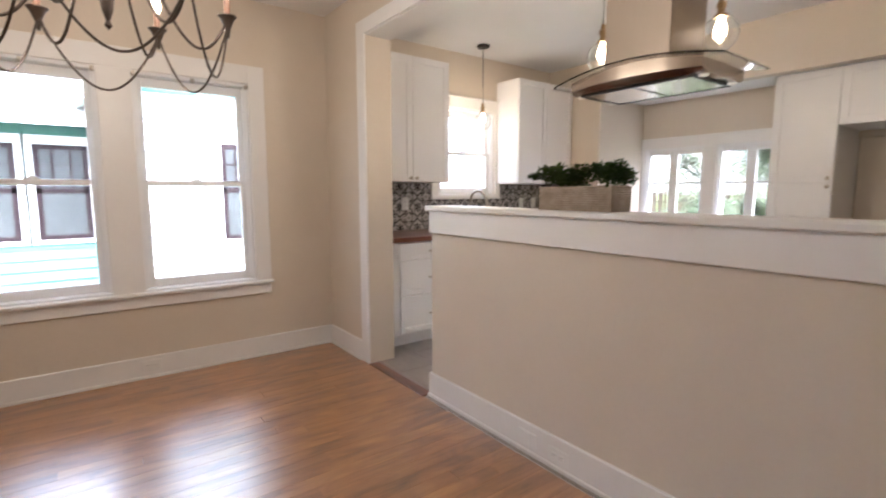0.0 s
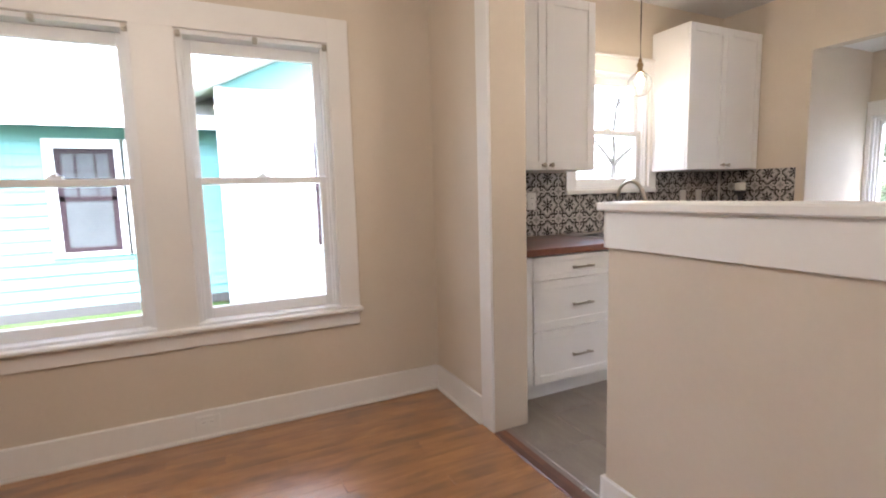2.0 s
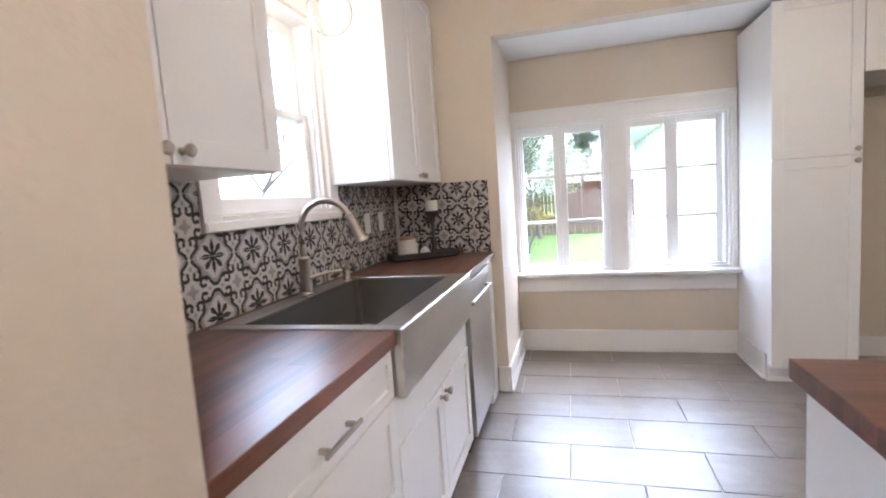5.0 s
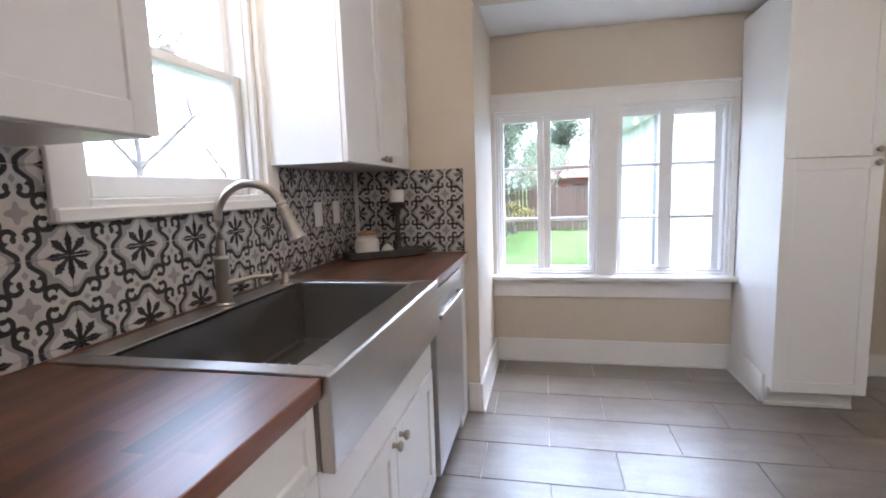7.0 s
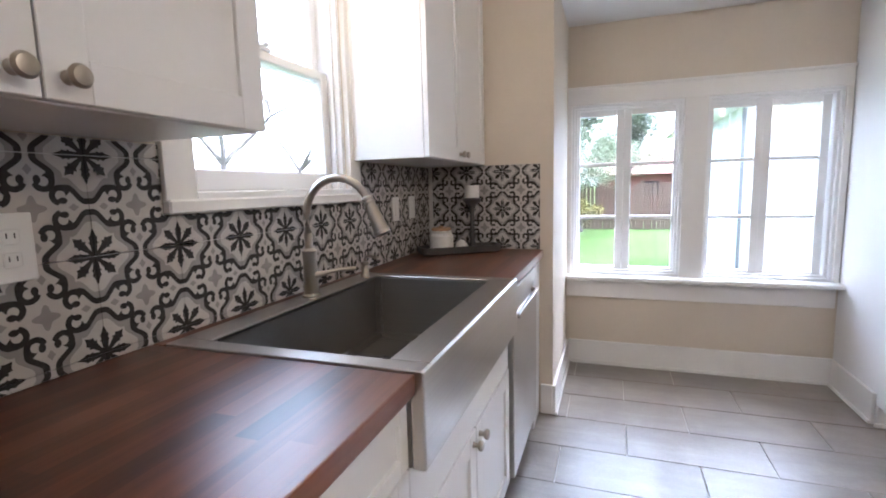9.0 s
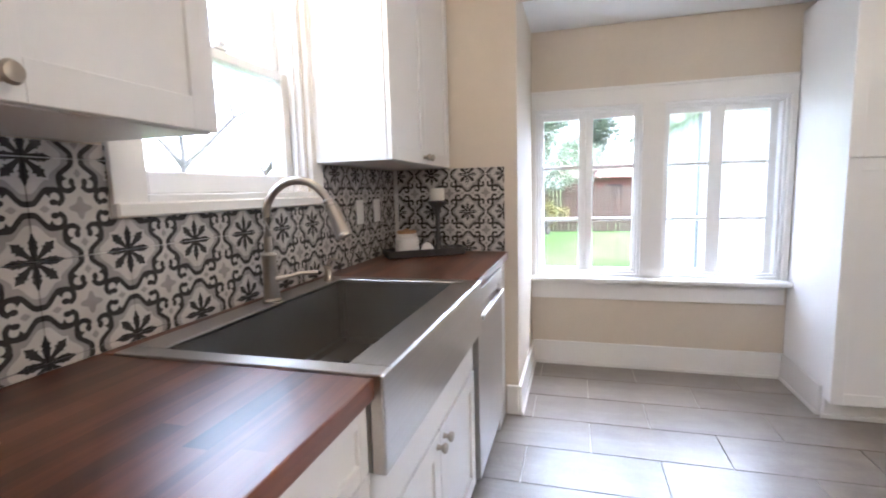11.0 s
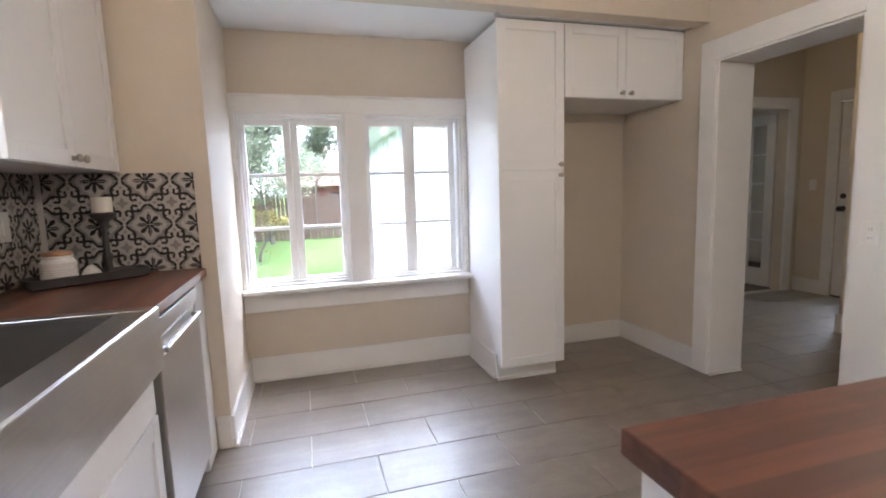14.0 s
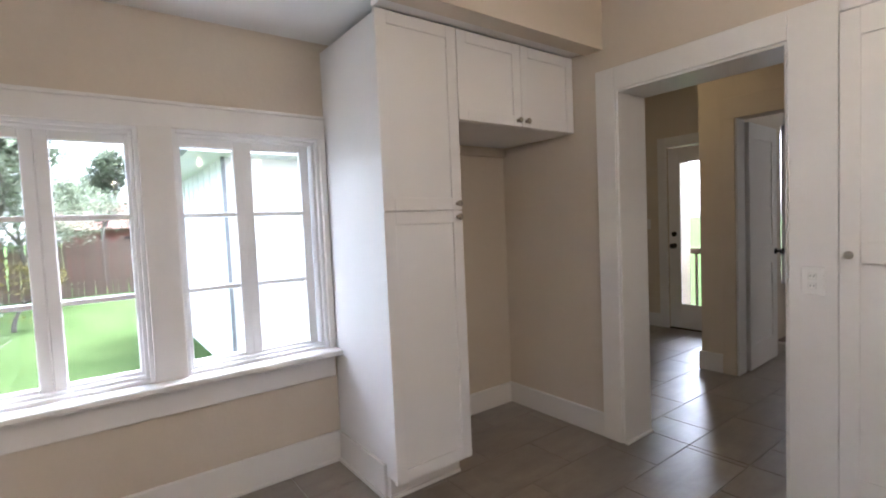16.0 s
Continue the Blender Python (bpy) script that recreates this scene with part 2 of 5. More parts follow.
def encaustic_material():
    """Patterned cement tile: star quarters in the corners, scrolls and a grey cross in the middle. The tile lies in its local x and z."""
    m = Nodes("patterned_cement_tile")
    sep = m.t.nodes.new("ShaderNodeSeparateXYZ")
    m.put(sep.inputs[0], m.coord)
    u, w = (m.math("MULTIPLY", sep.outputs[k], 5.0) for k in (0, 2))
    a = m.math("SUBTRACT", 0.5, m.math("ABSOLUTE", u))
    b = m.math("SUBTRACT", 0.5, m.math("ABSOLUTE", w))

    def hypot(p, q):
        return m.math("SQRT", m.math("ADD", m.math("MULTIPLY", p, p), m.math("MULTIPLY", q, q)))

    def less(p, q):
        return m.math("LESS_THAN", p, q)

    def both(p, q):
        return m.math("MULTIPLY", p, q)

    def either(p, q):
        return m.math("MAXIMUM", p, q)

    def step(x, lo, hi):
        t = m.math("DIVIDE", m.math("SUBTRACT", x, lo), hi - lo, clamp=True)
        return both(both(t, t), m.math("MULTIPLY_ADD", t, -2.0, 3.0))

    def band(x, half):
        return less(m.math("ABSOLUTE", x), half)

    def fir(r, stops):
        """Half the width of a barbed leaf along its length."""
        return m.ramp(m.math("DIVIDE", r, 0.3), [(p / 0.3, w) for p, w in stops])

    # eight barbed leaves round each corner: p along an axis, q off it, folded on the diagonal
    p, q = m.math("MAXIMUM", a, b), m.math("MINIMUM", a, b)
    spear = less(q, fir(p, [(0.0, 0.04), (0.06, 0.028), (0.125, 0.036), (0.14, 0.052), (0.155, 0.034), (0.195, 0.046), (0.21, 0.03), (0.285, 0.002), (0.29, 0.0)]))
    d_along = m.math("MULTIPLY", m.math("ADD", p, q), 0.7071)
    d_off = m.math("MULTIPLY", m.math("SUBTRACT", p, q), 0.7071)
    wing = less(d_off, fir(d_along, [(0.0, 0.04), (0.07, 0.02), (0.15, 0.034), (0.165, 0.058), (0.185, 0.036), (0.215, 0.054), (0.23, 0.03), (0.275, 0.002), (0.28, 0.0)]))
    star = either(spear, wing)
    # scrolled frame: a neck on the axis that swings in and curls round towards the tile's middle
    edge = m.math("MULTIPLY_ADD", step(q, 0.03, 0.19), -0.135, 0.447)
    inner = m.math("SUBTRACT", p, edge)
    neck_half = m.math("MULTIPLY_ADD", both(step(q, 0.03, 0.10), m.math("SUBTRACT", 1.0, step(q, 0.12, 0.19))), 0.012, 0.029)
    neck_line = both(less(m.math("ABSOLUTE", inner), neck_half), less(q, 0.25))
    cp, cq = m.math("SUBTRACT", p, 0.384), m.math("SUBTRACT", q, 0.252)
    curl = both(band(m.math("SUBTRACT", hypot(cp, cq), 0.072), 0.027), less(m.math("MULTIPLY", cp, 0.9), m.math("ADD", cq, 0.055)))
    tip = less(hypot(m.math("MULTIPLY", m.math("SUBTRACT", p, 0.434), 1.0), m.math("MULTIPLY", m.math("SUBTRACT", q, 0.236), 0.75)), 0.031)
    join = less(m.math("ADD", m.math("ABSOLUTE", m.math("SUBTRACT", p, 0.326)), m.math("ABSOLUTE", m.math("SUBTRACT", q, 0.318))), 0.036)
    black = either(either(star, neck_line), either(either(curl, tip), join))
    halo = both(band(m.math("ADD", inner, 0.055), 0.04), less(m.math("ADD", p, q), 0.60))
    # grey fleurs in the middle of the tile and between the scrolls
    aa, bb = m.math("SUBTRACT", 0.5, a), m.math("SUBTRACT", 0.5, b)
    r2 = hypot(aa, bb)
    th2 = m.math("ARCTAN2", bb, aa)
    cross = less(both(r2, m.math("MULTIPLY_ADD", m.math("COSINE", m.math("MULTIPLY", th2, 4.0)), -0.3, 1.0)), 0.085)
    buds = less(m.math("ADD", m.math("MULTIPLY", m.math("SUBTRACT", 0.5, p), 1.3), m.math("ABSOLUTE", m.math("SUBTRACT", q, 0.145))), 0.05)
    worn = m.noise(60, 4, 0.6)
    cloud = m.noise(14, 3, 0.6, m.shifted(11.0))
    cream = m.ramp(cloud, [(0.3, (0.44, 0.40, 0.37)), (0.7, (0.53, 0.49, 0.455))])
    grey = m.ramp(cloud, [(0.3, (0.25, 0.23, 0.215)), (0.7, (0.32, 0.295, 0.275))])
    ink = m.ramp(worn, [(0.35, (0.014, 0.013, 0.014)), (0.75, (0.04, 0.037, 0.036))])
    col = m.mix(either(either(halo, cross), buds), cream, grey)
    col = m.mix(black, col, ink)
    m.bump(worn, 0.06, 0.0006)
    return m.set(col, m.math("MULTIPLY_ADD", worn, 0.2, 0.42), spec=0.3)


encaustic = encaustic_material()


def glass_material(name="window_glass", rough=0.0):
    m = Nodes(name)
    m.put(m.bsdf.inputs["Transmission Weight"], 1.0)
    m.bsdf.inputs["IOR"].default_value = 1.45
    return m.set((0.97, 0.985, 0.985), rough)


pane_glass = glass_material()


def glowing(name, color, strength):
    m = Nodes(name)
    m.put(m.bsdf.inputs["Emission Color"], color)
    m.bsdf.inputs["Emission Strength"].default_value = strength
    return m.set((0.9, 0.85, 0.75), 0.4)


bulb_glow = glowing("lit_bulb", (1.0, 0.72, 0.42), 2.0)


# ---- mesh helpers ----
def finish(name, bm, mat, parent=None, at=(0, 0, 0), smooth=False, bevel=0.0, segments=2):
    """A mesh object from a bmesh given in world metres, with its origin at `at`; under a parent, in the parent's own metres."""
    if bevel:
        bmesh.ops.bevel(bm, geom=[e for e in bm.edges if e.calc_face_angle(0) > 0.5], offset=bevel, segments=segments, profile=0.6, affect="EDGES")
    me = bpy.data.meshes.new(name)
    bmesh.ops.recalc_face_normals(bm, faces=bm.faces)
    bmesh.ops.translate(bm, verts=bm.verts, vec=-Vector(at))
    bm.to_mesh(me)
    bm.free()
    me.materials.append(mat)
    if smooth:
        me.polygons.foreach_set("use_smooth", [True] * len(me.polygons))
        me.set_sharp_from_angle(angle=radians(35))
    ob = new(name, me)
    base = Vector(at)
    if parent:
        ob.parent = parent
        base = base - origin_of(parent)
    ob.location = base
    return ob


def origin_of(ob):
    total = Vector((0, 0, 0))
    while ob:
        total, ob = total + ob.location, ob.parent
    return total


def add_box(bm, x0, x1, y0, y1, z0, z1):
    return bmesh.ops.create_cube(bm, size=1.0, matrix=Matrix.Translation(((x0 + x1) / 2, (y0 + y1) / 2, (z0 + z1) / 2)) @ Matrix.Diagonal((x1 - x0, y1 - y0, z1 - z0, 1)))["verts"]


def boxes(name, spans, mat, parent=None, bevel=0.0, segments=1, at=None):
    """One mesh of several boxes (x0, x1, y0, y1, z0, z1)."""
    bm = bmesh.new()
    for s in spans:
        add_box(bm, *s)
    if at is None:
        s = spans[0]
        at = ((s[0] + s[1]) / 2, (s[2] + s[3]) / 2, s[4])
    return finish(name, bm, mat, parent, at, bevel=bevel, segments=segments)


def thing(name, at, label, category, group="", kind=""):
    ob = new(name)
    ob.empty_display_size = 0.1
    ob.location = at
    return tagged(ob, label, category, group, kind)


def pierced(name, axis, near, far, u0, u1, z0, z1, holes, mat, label):
    """A wall between two planes on one axis, with rectangular holes (u0, u1, z0, z1) right through it."""
    us = sorted({u0, u1, *[h[0] for h in holes], *[h[1] for h in holes]})
    zs = sorted({z0, z1, *[h[2] for h in holes], *[h[3] for h in holes]})
    bm = bmesh.new()

    def solid(i, j):
        if not (0 <= i < len(us) - 1 and 0 <= j < len(zs) - 1):
            return False
        cu, cz = (us[i] + us[i + 1]) / 2, (zs[j] + zs[j + 1]) / 2
        return not any(h[0] < cu < h[1] and h[2] < cz < h[3] for h in holes)

    def vert(d, u, z):
        return bm.verts.new((d, u, z) if axis == "x" else (u, d, z))

    for i in range(len(us) - 1):
        for j in range(len(zs) - 1):
            if not solid(i, j):
                continue
            a, b, c, d = us[i], us[i + 1], zs[j], zs[j + 1]
            for p in (near, far):
                bm.faces.new([vert(p, a, c), vert(p, b, c), vert(p, b, d), vert(p, a, d)])
            for (di, dj), e in (((-1, 0), ((a, c), (a, d))), ((1, 0), ((b, c), (b, d))), ((0, -1), ((a, c), (b, c))), ((0, 1), ((a, d), (b, d)))):
                if not solid(i + di, j + dj):
                    (p, q), (s, t) = e
                    bm.faces.new([vert(near, p, q), vert(far, p, q), vert(far, s, t), vert(near, s, t)])
    bmesh.ops.remove_doubles(bm, verts=bm.verts, dist=1e-5)
    at = ((near + far) / 2, (u0 + u1) / 2, z0) if axis == "x" else ((u0 + u1) / 2, (near + far) / 2, z0)
    return tagged(finish(name, bm, mat, None, at), label, "wall", kind="structure")


def plain(name, span, mat, label, category, bevel=0.0):
    return tagged(boxes(name, [span], mat, bevel=bevel), label, category, kind="structure")


def lathe(name, profile, mat, at, parent=None, steps=24, turn=None):
    """A turned shape from (radius, height) pairs, standing at `at`."""
    bm = bmesh.new()
    rings = []
    for r, h in profile:
        rings.append([bm.verts.new((r * math.cos(2 * math.pi * k / steps), r * math.sin(2 * math.pi * k / steps), h)) for k in range(steps)])
    for lo, hi in zip(rings, rings[1:]):
        for k in range(steps):
            bm.faces.new([lo[k], lo[(k + 1) % steps], hi[(k + 1) % steps], hi[k]])
    if profile[0][0] > 0:
        bm.faces.new(rings[0])
    if profile[-1][0] > 0:
        bm.faces.new(rings[-1])
    bmesh.ops.remove_doubles(bm, verts=bm.verts, dist=1e-6)
    m = Matrix.Translation(at) @ (turn or Matrix.Identity(4))
    bmesh.ops.transform(bm, matrix=m, verts=bm.verts)
    return finish(name, bm, mat, parent, at, smooth=True)


def tube(name, points, radius, mat, parent=None, sides=10, radii=None):
    """A round bar swept along points."""
    bm = bmesh.new()
    pts = [Vector(p) for p in points]
    up = Vector((0, 0, 1))
    rings = []
    for i, p in enumerate(pts):
        d = (pts[min(i + 1, len(pts) - 1)] - pts[max(i - 1, 0)]).normalized()
        side = d.cross(up)
        if side.length < 1e-3:
            side = Vector((1, 0, 0)) if not rings else prev
        side.normalize()
        prev = side
        other = side.cross(d).normalized()
        rad = radii[i] if radii else radius
        rings.append([bm.verts.new(p + rad * (math.cos(2 * math.pi * k / sides) * side + math.sin(2 * math.pi * k / sides) * other)) for k in range(sides)])
    for lo, hi in zip(rings, rings[1:]):
        for k in range(sides):
            bm.faces.new([lo[k], lo[(k + 1) % sides], hi[(k + 1) % sides], hi[k]])
    bm.faces.new(rings[0])
    bm.faces.new(rings[-1])
    return finish(name, bm, mat, parent, points[0], smooth=True)


# ---- shell of the house ----
CEIL = 2.66
YD, YK, YO = 3.745, 3.86, 4.02      # dining and kitchen faces of the outer wall, its outside
XN = 4.33                            # west face of the wall return and of the soffit over the bay
XB = 5.18                            # bay window wall
YS = 0.28                            # south wall of the kitchen

pierced("wall_north_dining", "y", YD, YO, -2.4, 1.49, 0, CEIL, [(-0.735, -0.035, 0.597, 2.06), (0.15, 0.877, 0.597, 2.06)], wall_paint, "beige painted dining room wall with two windows")
pierced("wall_north_kitchen", "y", YK, YO, 1.70, XN, 0, CEIL, [(2.70, 3.45, 1.235, 2.12)], wall_paint, "beige painted kitchen wall behind the sink")
# its opening is added, out of view, to light the half wall
pierced("wall_west", "x", -2.55, -2.4, -2.6, YO, 0, CEIL, [(-1.75, -0.9, 0.597, 2.06)], wall_paint, "beige dining room wall with an added unseen window")
pierced("wall_south_dining", "y", -2.75, -2.6, -2.55, 1.6, 0, CEIL, [], wall_paint, "plain beige wall behind the dining room")
plain("wall_stub", (1.49, 1.692, 3.074, YO, 0, CEIL), wall_paint, "beige wall stub between dining room and kitchen", "wall")
plain("beam", (1.49, 1.692, 0.26, 3.074, 2.365, CEIL), wall_paint, "painted beam over the opening to the kitchen", "beam")
pierced("wall_dining_east", "x", 1.49, 1.70, -2.6, 0.26, 0, CEIL, [], wall_paint, "beige wall beside the half wall")
plain("half_wall", (1.535, 1.655, 0.26, 2.334, 0, 1.16), wall_paint, "beige half wall between dining room and kitchen", "wall")
plain("wall_return", (XN, 4.50, 3.157, YO, 0, CEIL), wall_paint, "beige wall return at the end of the counter", "wall")
plain("wall_bay_north", (4.50, 5.34, 3.157, 3.32, 0, CEIL), wall_paint, "beige side wall of the window bay", "wall")
pierced("wall_bay_east", "x", XB, 5.34, 0.04, 3.157, 0, CEIL, [(2.447, 3.128, 0.635, 1.77), (1.622, 2.316, 0.635, 1.77)], wall_paint, "beige wall with a double casement window")
plain("soffit_over_bay", (XN, XB, YS, 3.157, 2.285, CEIL), wall_paint, "beige soffit over the window bay", "soffit")
plain("soffit_beam", (XN, XN + 0.11, YS, 3.157, 2.215, 2.285), wall_paint, "lower edge of the beige soffit", "soffit")
pierced("wall_south_kitchen", "y", 0.04, YS, 1.70, XB, 0, CEIL, [(3.45, 4.25, 0, 1.975)], wall_paint, "beige kitchen wall with a doorway")
# hall, back door and the rooms beyond
pierced("wall_hall_back", "y", -2.72, -2.58, 4.62, 6.0, 0, CEIL, [(4.78, 5.50, 0, 2.02)], wall_paint, "beige hall wall with the back door")
pierced("wall_hall_east", "x", 5.9, 6.02, -2.58, 0.04, 0, CEIL, [(-2.38, -1.50, 0, 2.0)], wall_paint, "beige hall wall with a glazed door")
pierced("wall_hall_partition", "y", -1.49, -1.36, 1.7, 4.58, 0, CEIL, [(3.50, 4.31, 0, 1.99)], wall_paint, "beige partition with a bedroom door")
pierced("wall_hall_west", "x", 1.7, 1.85, -4.9, 0.04, 0, CEIL, [], wall_paint, "plain beige hall wall")
pierced("wall_bedroom_east", "x", 4.50, 4.62, -4.9, -1.49, 0, CEIL, [(-3.7, -2.85, 0.55, 2.1)], wall_paint, "bedroom wall with a window")
pierced("wall_bedroom_south", "y", -5.0, -4.9, 1.7, 4.74, 0, CEIL, [], wall_paint, "plain bedroom wall")
# the hole is added, out of view, to let daylight into the side room
pierced("wall_side_room_daylight_hole", "x", 8.1, 8.2, -4.0, 0.2, 0, CEIL, [(-3.2, -1.2, 0.7, 2.1)], wall_paint, "beige wall of the side room")
pierced("wall_side_room_south", "y", -4.0, -3.9, 6.02, 8.1, 0, CEIL, [], wall_paint, "beige wall of the side room")
pierced("wall_side_room_north", "y", 0.04, 0.2, 5.34, 8.2, 0, CEIL, [], wall_paint, "beige wall of the side room")
pierced("wall_side_room_west", "x", 5.9, 6.02, -3.9, -2.58, 0, CEIL, [], wall_paint, "beige wall of the side room")
plain("ceiling_dining", (-2.55, 1.70, -2.75, YO, CEIL, CEIL + 0.12), ceiling_paint, "white painted dining room ceiling", "ceiling")
plain("ceiling_kitchen", (1.70, 5.34, 0.04, YO, CEIL, CEIL + 0.12), ceiling_paint, "white painted kitchen ceiling", "ceiling")
plain("ceiling_hall", (1.7, 8.2, -5.0, 0.04, CEIL, CEIL + 0.12), ceiling_paint, "white painted hall ceiling", "ceiling")
plain("ceiling_side_room", (5.34, 8.2, 0.04, 0.2, CEIL, CEIL + 0.12), ceiling_paint, "white painted ceiling edge", "ceiling")
plain("ceiling_bay", (XN + 0.11, XB, YS, 3.157, 2.279, 2.285), ceiling_paint, "white painted ceiling of the window bay", "ceiling")
floor_dining = plain("floor_dining", (-2.55, 1.49, -2.75, YO, -0.14, -0.012), dark_gap, "glossy honey-brown oak strip floor", "floor")
floor_kitchen = plain("floor_kitchen", (1.49, 5.34, 0.04, YO, -0.14, -0.006), grout, "grey stone-look tile floor with pale grout", "floor")
floor_hall = plain("floor_hall", (1.7, 6.02, -2.72, 0.04, -0.14, -0.006), grout, "grey tile floor of the back hall", "floor")
floor_bedroom = plain("floor_bedroom", (1.7, 4.74, -5.0, -2.72, -0.14, 0.0), surface("dark_wood_floor", (0.05, 0.022, 0.013), (0.10, 0.045, 0.025), 0.35, 0, 3, 30, 0.1, 0.001), "dark wooden bedroom floor", "floor")
floor_side = plain("floor_side_room", (6.02, 8.2, -4.0, 0.2, -0.14, 0.0), bpy.data.materials["dark_wood_floor"], "dark wooden floor of the side room", "floor")
plain("threshold", (1.47, 1.545, 2.348, 3.048, -0.012, 0.008), block_y, "dark wooden threshold strip at the kitchen opening", "threshold", 0.004)


# ---- trim ----
def trim(name, spans, label, bevel=0.004, mat=trim_paint, category="trim"):
    return tagged(boxes(name, spans, mat, bevel=bevel), label, category, kind="structure")


def board(x0, x1, y0, y1, h=0.155):
    """A baseboard with a quarter-round shoe along its foot, facing the side named by the shoe."""
    return [(x0, x1, y0, y1, 0, h)]


trim("baseboard", [(-2.4, 1.475, YD - 0.018, YD, 0, 0.152), (-2.4, 1.46, YD - 0.032, YD - 0.018, 0, 0.02)], "white baseboard under the dining windows", 0.003)
trim("baseboard", [(1.472, 1.49, 3.17, YD - 0.018, 0, 0.152), (1.458, 1.472, 3.17, YD - 0.032, 0, 0.02)], "white baseboard on the wall stub", 0.003)
trim("baseboard", [(1.517, 1.535, 0.26, 2.334, 0, 0.15), (1.504, 1.517, 0.26, 2.346, 0, 0.02)], "white baseboard along the half wall", 0.003)
trim("baseboard", [(1.517, 1.655, 2.334, 2.348, 0, 0.15)], "white baseboard round the half wall's end", 0.003)
trim("baseboard", [(XB - 0.018, XB, 1.587, 3.139, 0, 0.165), (XB - 0.03, XB - 0.018, 1.6, 3.12, 0, 0.02)], "white baseboard under the bay window", 0.003)
trim("baseboard", [(XN - 0.018, XB - 0.018, 3.139, 3.157, 0, 0.165), (XN - 0.03, XB - 0.03, 3.127, 3.139, 0, 0.02)], "white baseboard on the bay's side wall", 0.003)
trim("baseboard", [(XN - 0.018, XN, 3.157, 3.22, 0, 0.165)], "white baseboard at the counter's end", 0.003)
trim("baseboard", [(5.132, 5.15, YS + 0.018, 1.16, 0, 0.14)], "white baseboard at the back of the refrigerator niche", 0.003)
trim("baseboard", [(4.37, 5.15, YS, YS + 0.018, 0, 0.14)], "white baseboard on the niche's side wall", 0.003)
trim("baseboard", [(5.50, 5.9, -2.58, -2.562, 0, 0.15), (5.882, 5.9, -1.40, 0.04, 0, 0.15)], "white baseboard in the hall", 0.003)
trim("baseboard", [(4.41, 4.598, -1.36, -1.342, 0, 0.15), (4.58, 4.598, -1.472, -1.36, 0, 0.15), (4.62, 4.638, -2.58, -1.49, 0, 0.15)], "white baseboard round the hall partition's end", 0.003)
trim("wall_niche_back", [(5.15, XB, YS, 1.16, 0, 2.285)], "beige back wall of the refrigerator niche", 0, wall_paint, "wall")
trim("casing", [(1.474, 1.49, 3.060, 3.172, 0, 2.45), (1.474, 1.49, 0.26, 3.172, 2.45, 2.452), (1.474, 1.49, 0.26, 3.060, 2.36, 2.45)], "white casing of the kitchen opening", 0.003)
trim("casing", [(1.49, 1.695, 3.060, 3.074, 0, 2.365)], "beige painted end of the wall stub", 0.003, wall_paint)
trim("casing", [(1.49, 1.695, 0.26, 3.060, 2.352, 2.365)], "white lining under the beam", 0.003)
trim("half_wall_cap", [(1.495, 1.69, 0.26, 2.362, 1.162, 1.193)], "white cap on the half wall", 0.006)
trim("half_wall_apron", [(1.517, 1.535, 0.26, 2.334, 1.03, 1.162), (1.517, 1.655, 2.334, 2.344, 1.03, 1.162)], "white apron board under the half wall's cap", 0.003)
# doorway to the hall
trim("casing", [(4.25, 4.37, YS, YS + 0.02, 0, 2.096), (3.45, 4.25, YS, YS + 0.02, 1.975, 2.096), (3.28, 3.45, YS, YS + 0.02, 0, 2.096), (2.40, 3.28, YS, YS + 0.02, 2.026, 2.096)], "wide white casing round the hall doorway", 0.003)
trim("jamb", [(4.236, 4.25, 0.02, YS + 0.012, 0, 1.975), (3.45, 3.464, 0.02, YS + 0.012, 0, 1.975), (3.464, 4.236, 0.02, YS + 0.012, 1.96, 1.975)], "white jambs of the hall doorway", 0.003)
trim("jamb_foot", [(4.215, 4.236, 0.03, YS + 0.02, 0, 0.014)], "white shoe at the foot of the jamb", 0.004)


# ---- windows ----
def facing(face, plane, spans):
    """Spans (u0, u1, d0, d1, z0, z1), d counted inward from a plane that faces -y, -x, +y or +x, as world spans."""
    out = []
    for u0, u1, d0, d1, z0, z1 in spans:
        s = 1 if face[0] == "-" else -1
        a, b = sorted((plane + s * d0, plane + s * d1))
        out.append((u0, u1, a, b, z0, z1) if face[1] == "y" else (a, b, u0, u1, z0, z1))
    return out


def ring(u0, u1, z0, z1, w, d0, d1, wt=None, wb=None):
    """Four bars round an opening."""
    wt, wb = wt or w, wb or w
    return [(u0, u0 + w, d0, d1, z0, z1), (u1 - w, u1, d0, d1, z0, z1), (u0 + w, u1 - w, d0, d1, z1 - wt, z1), (u0 + w, u1 - w, d0, d1, z0, z0 + wb)]


def pane(parent, face, plane, u0, u1, z0, z1, d):
    ob = boxes("pane", facing(face, plane, [(u0, u1, d, d + 0.004, z0, z1)]), pane_glass, parent)
    ob.visible_shadow = False
    return ob


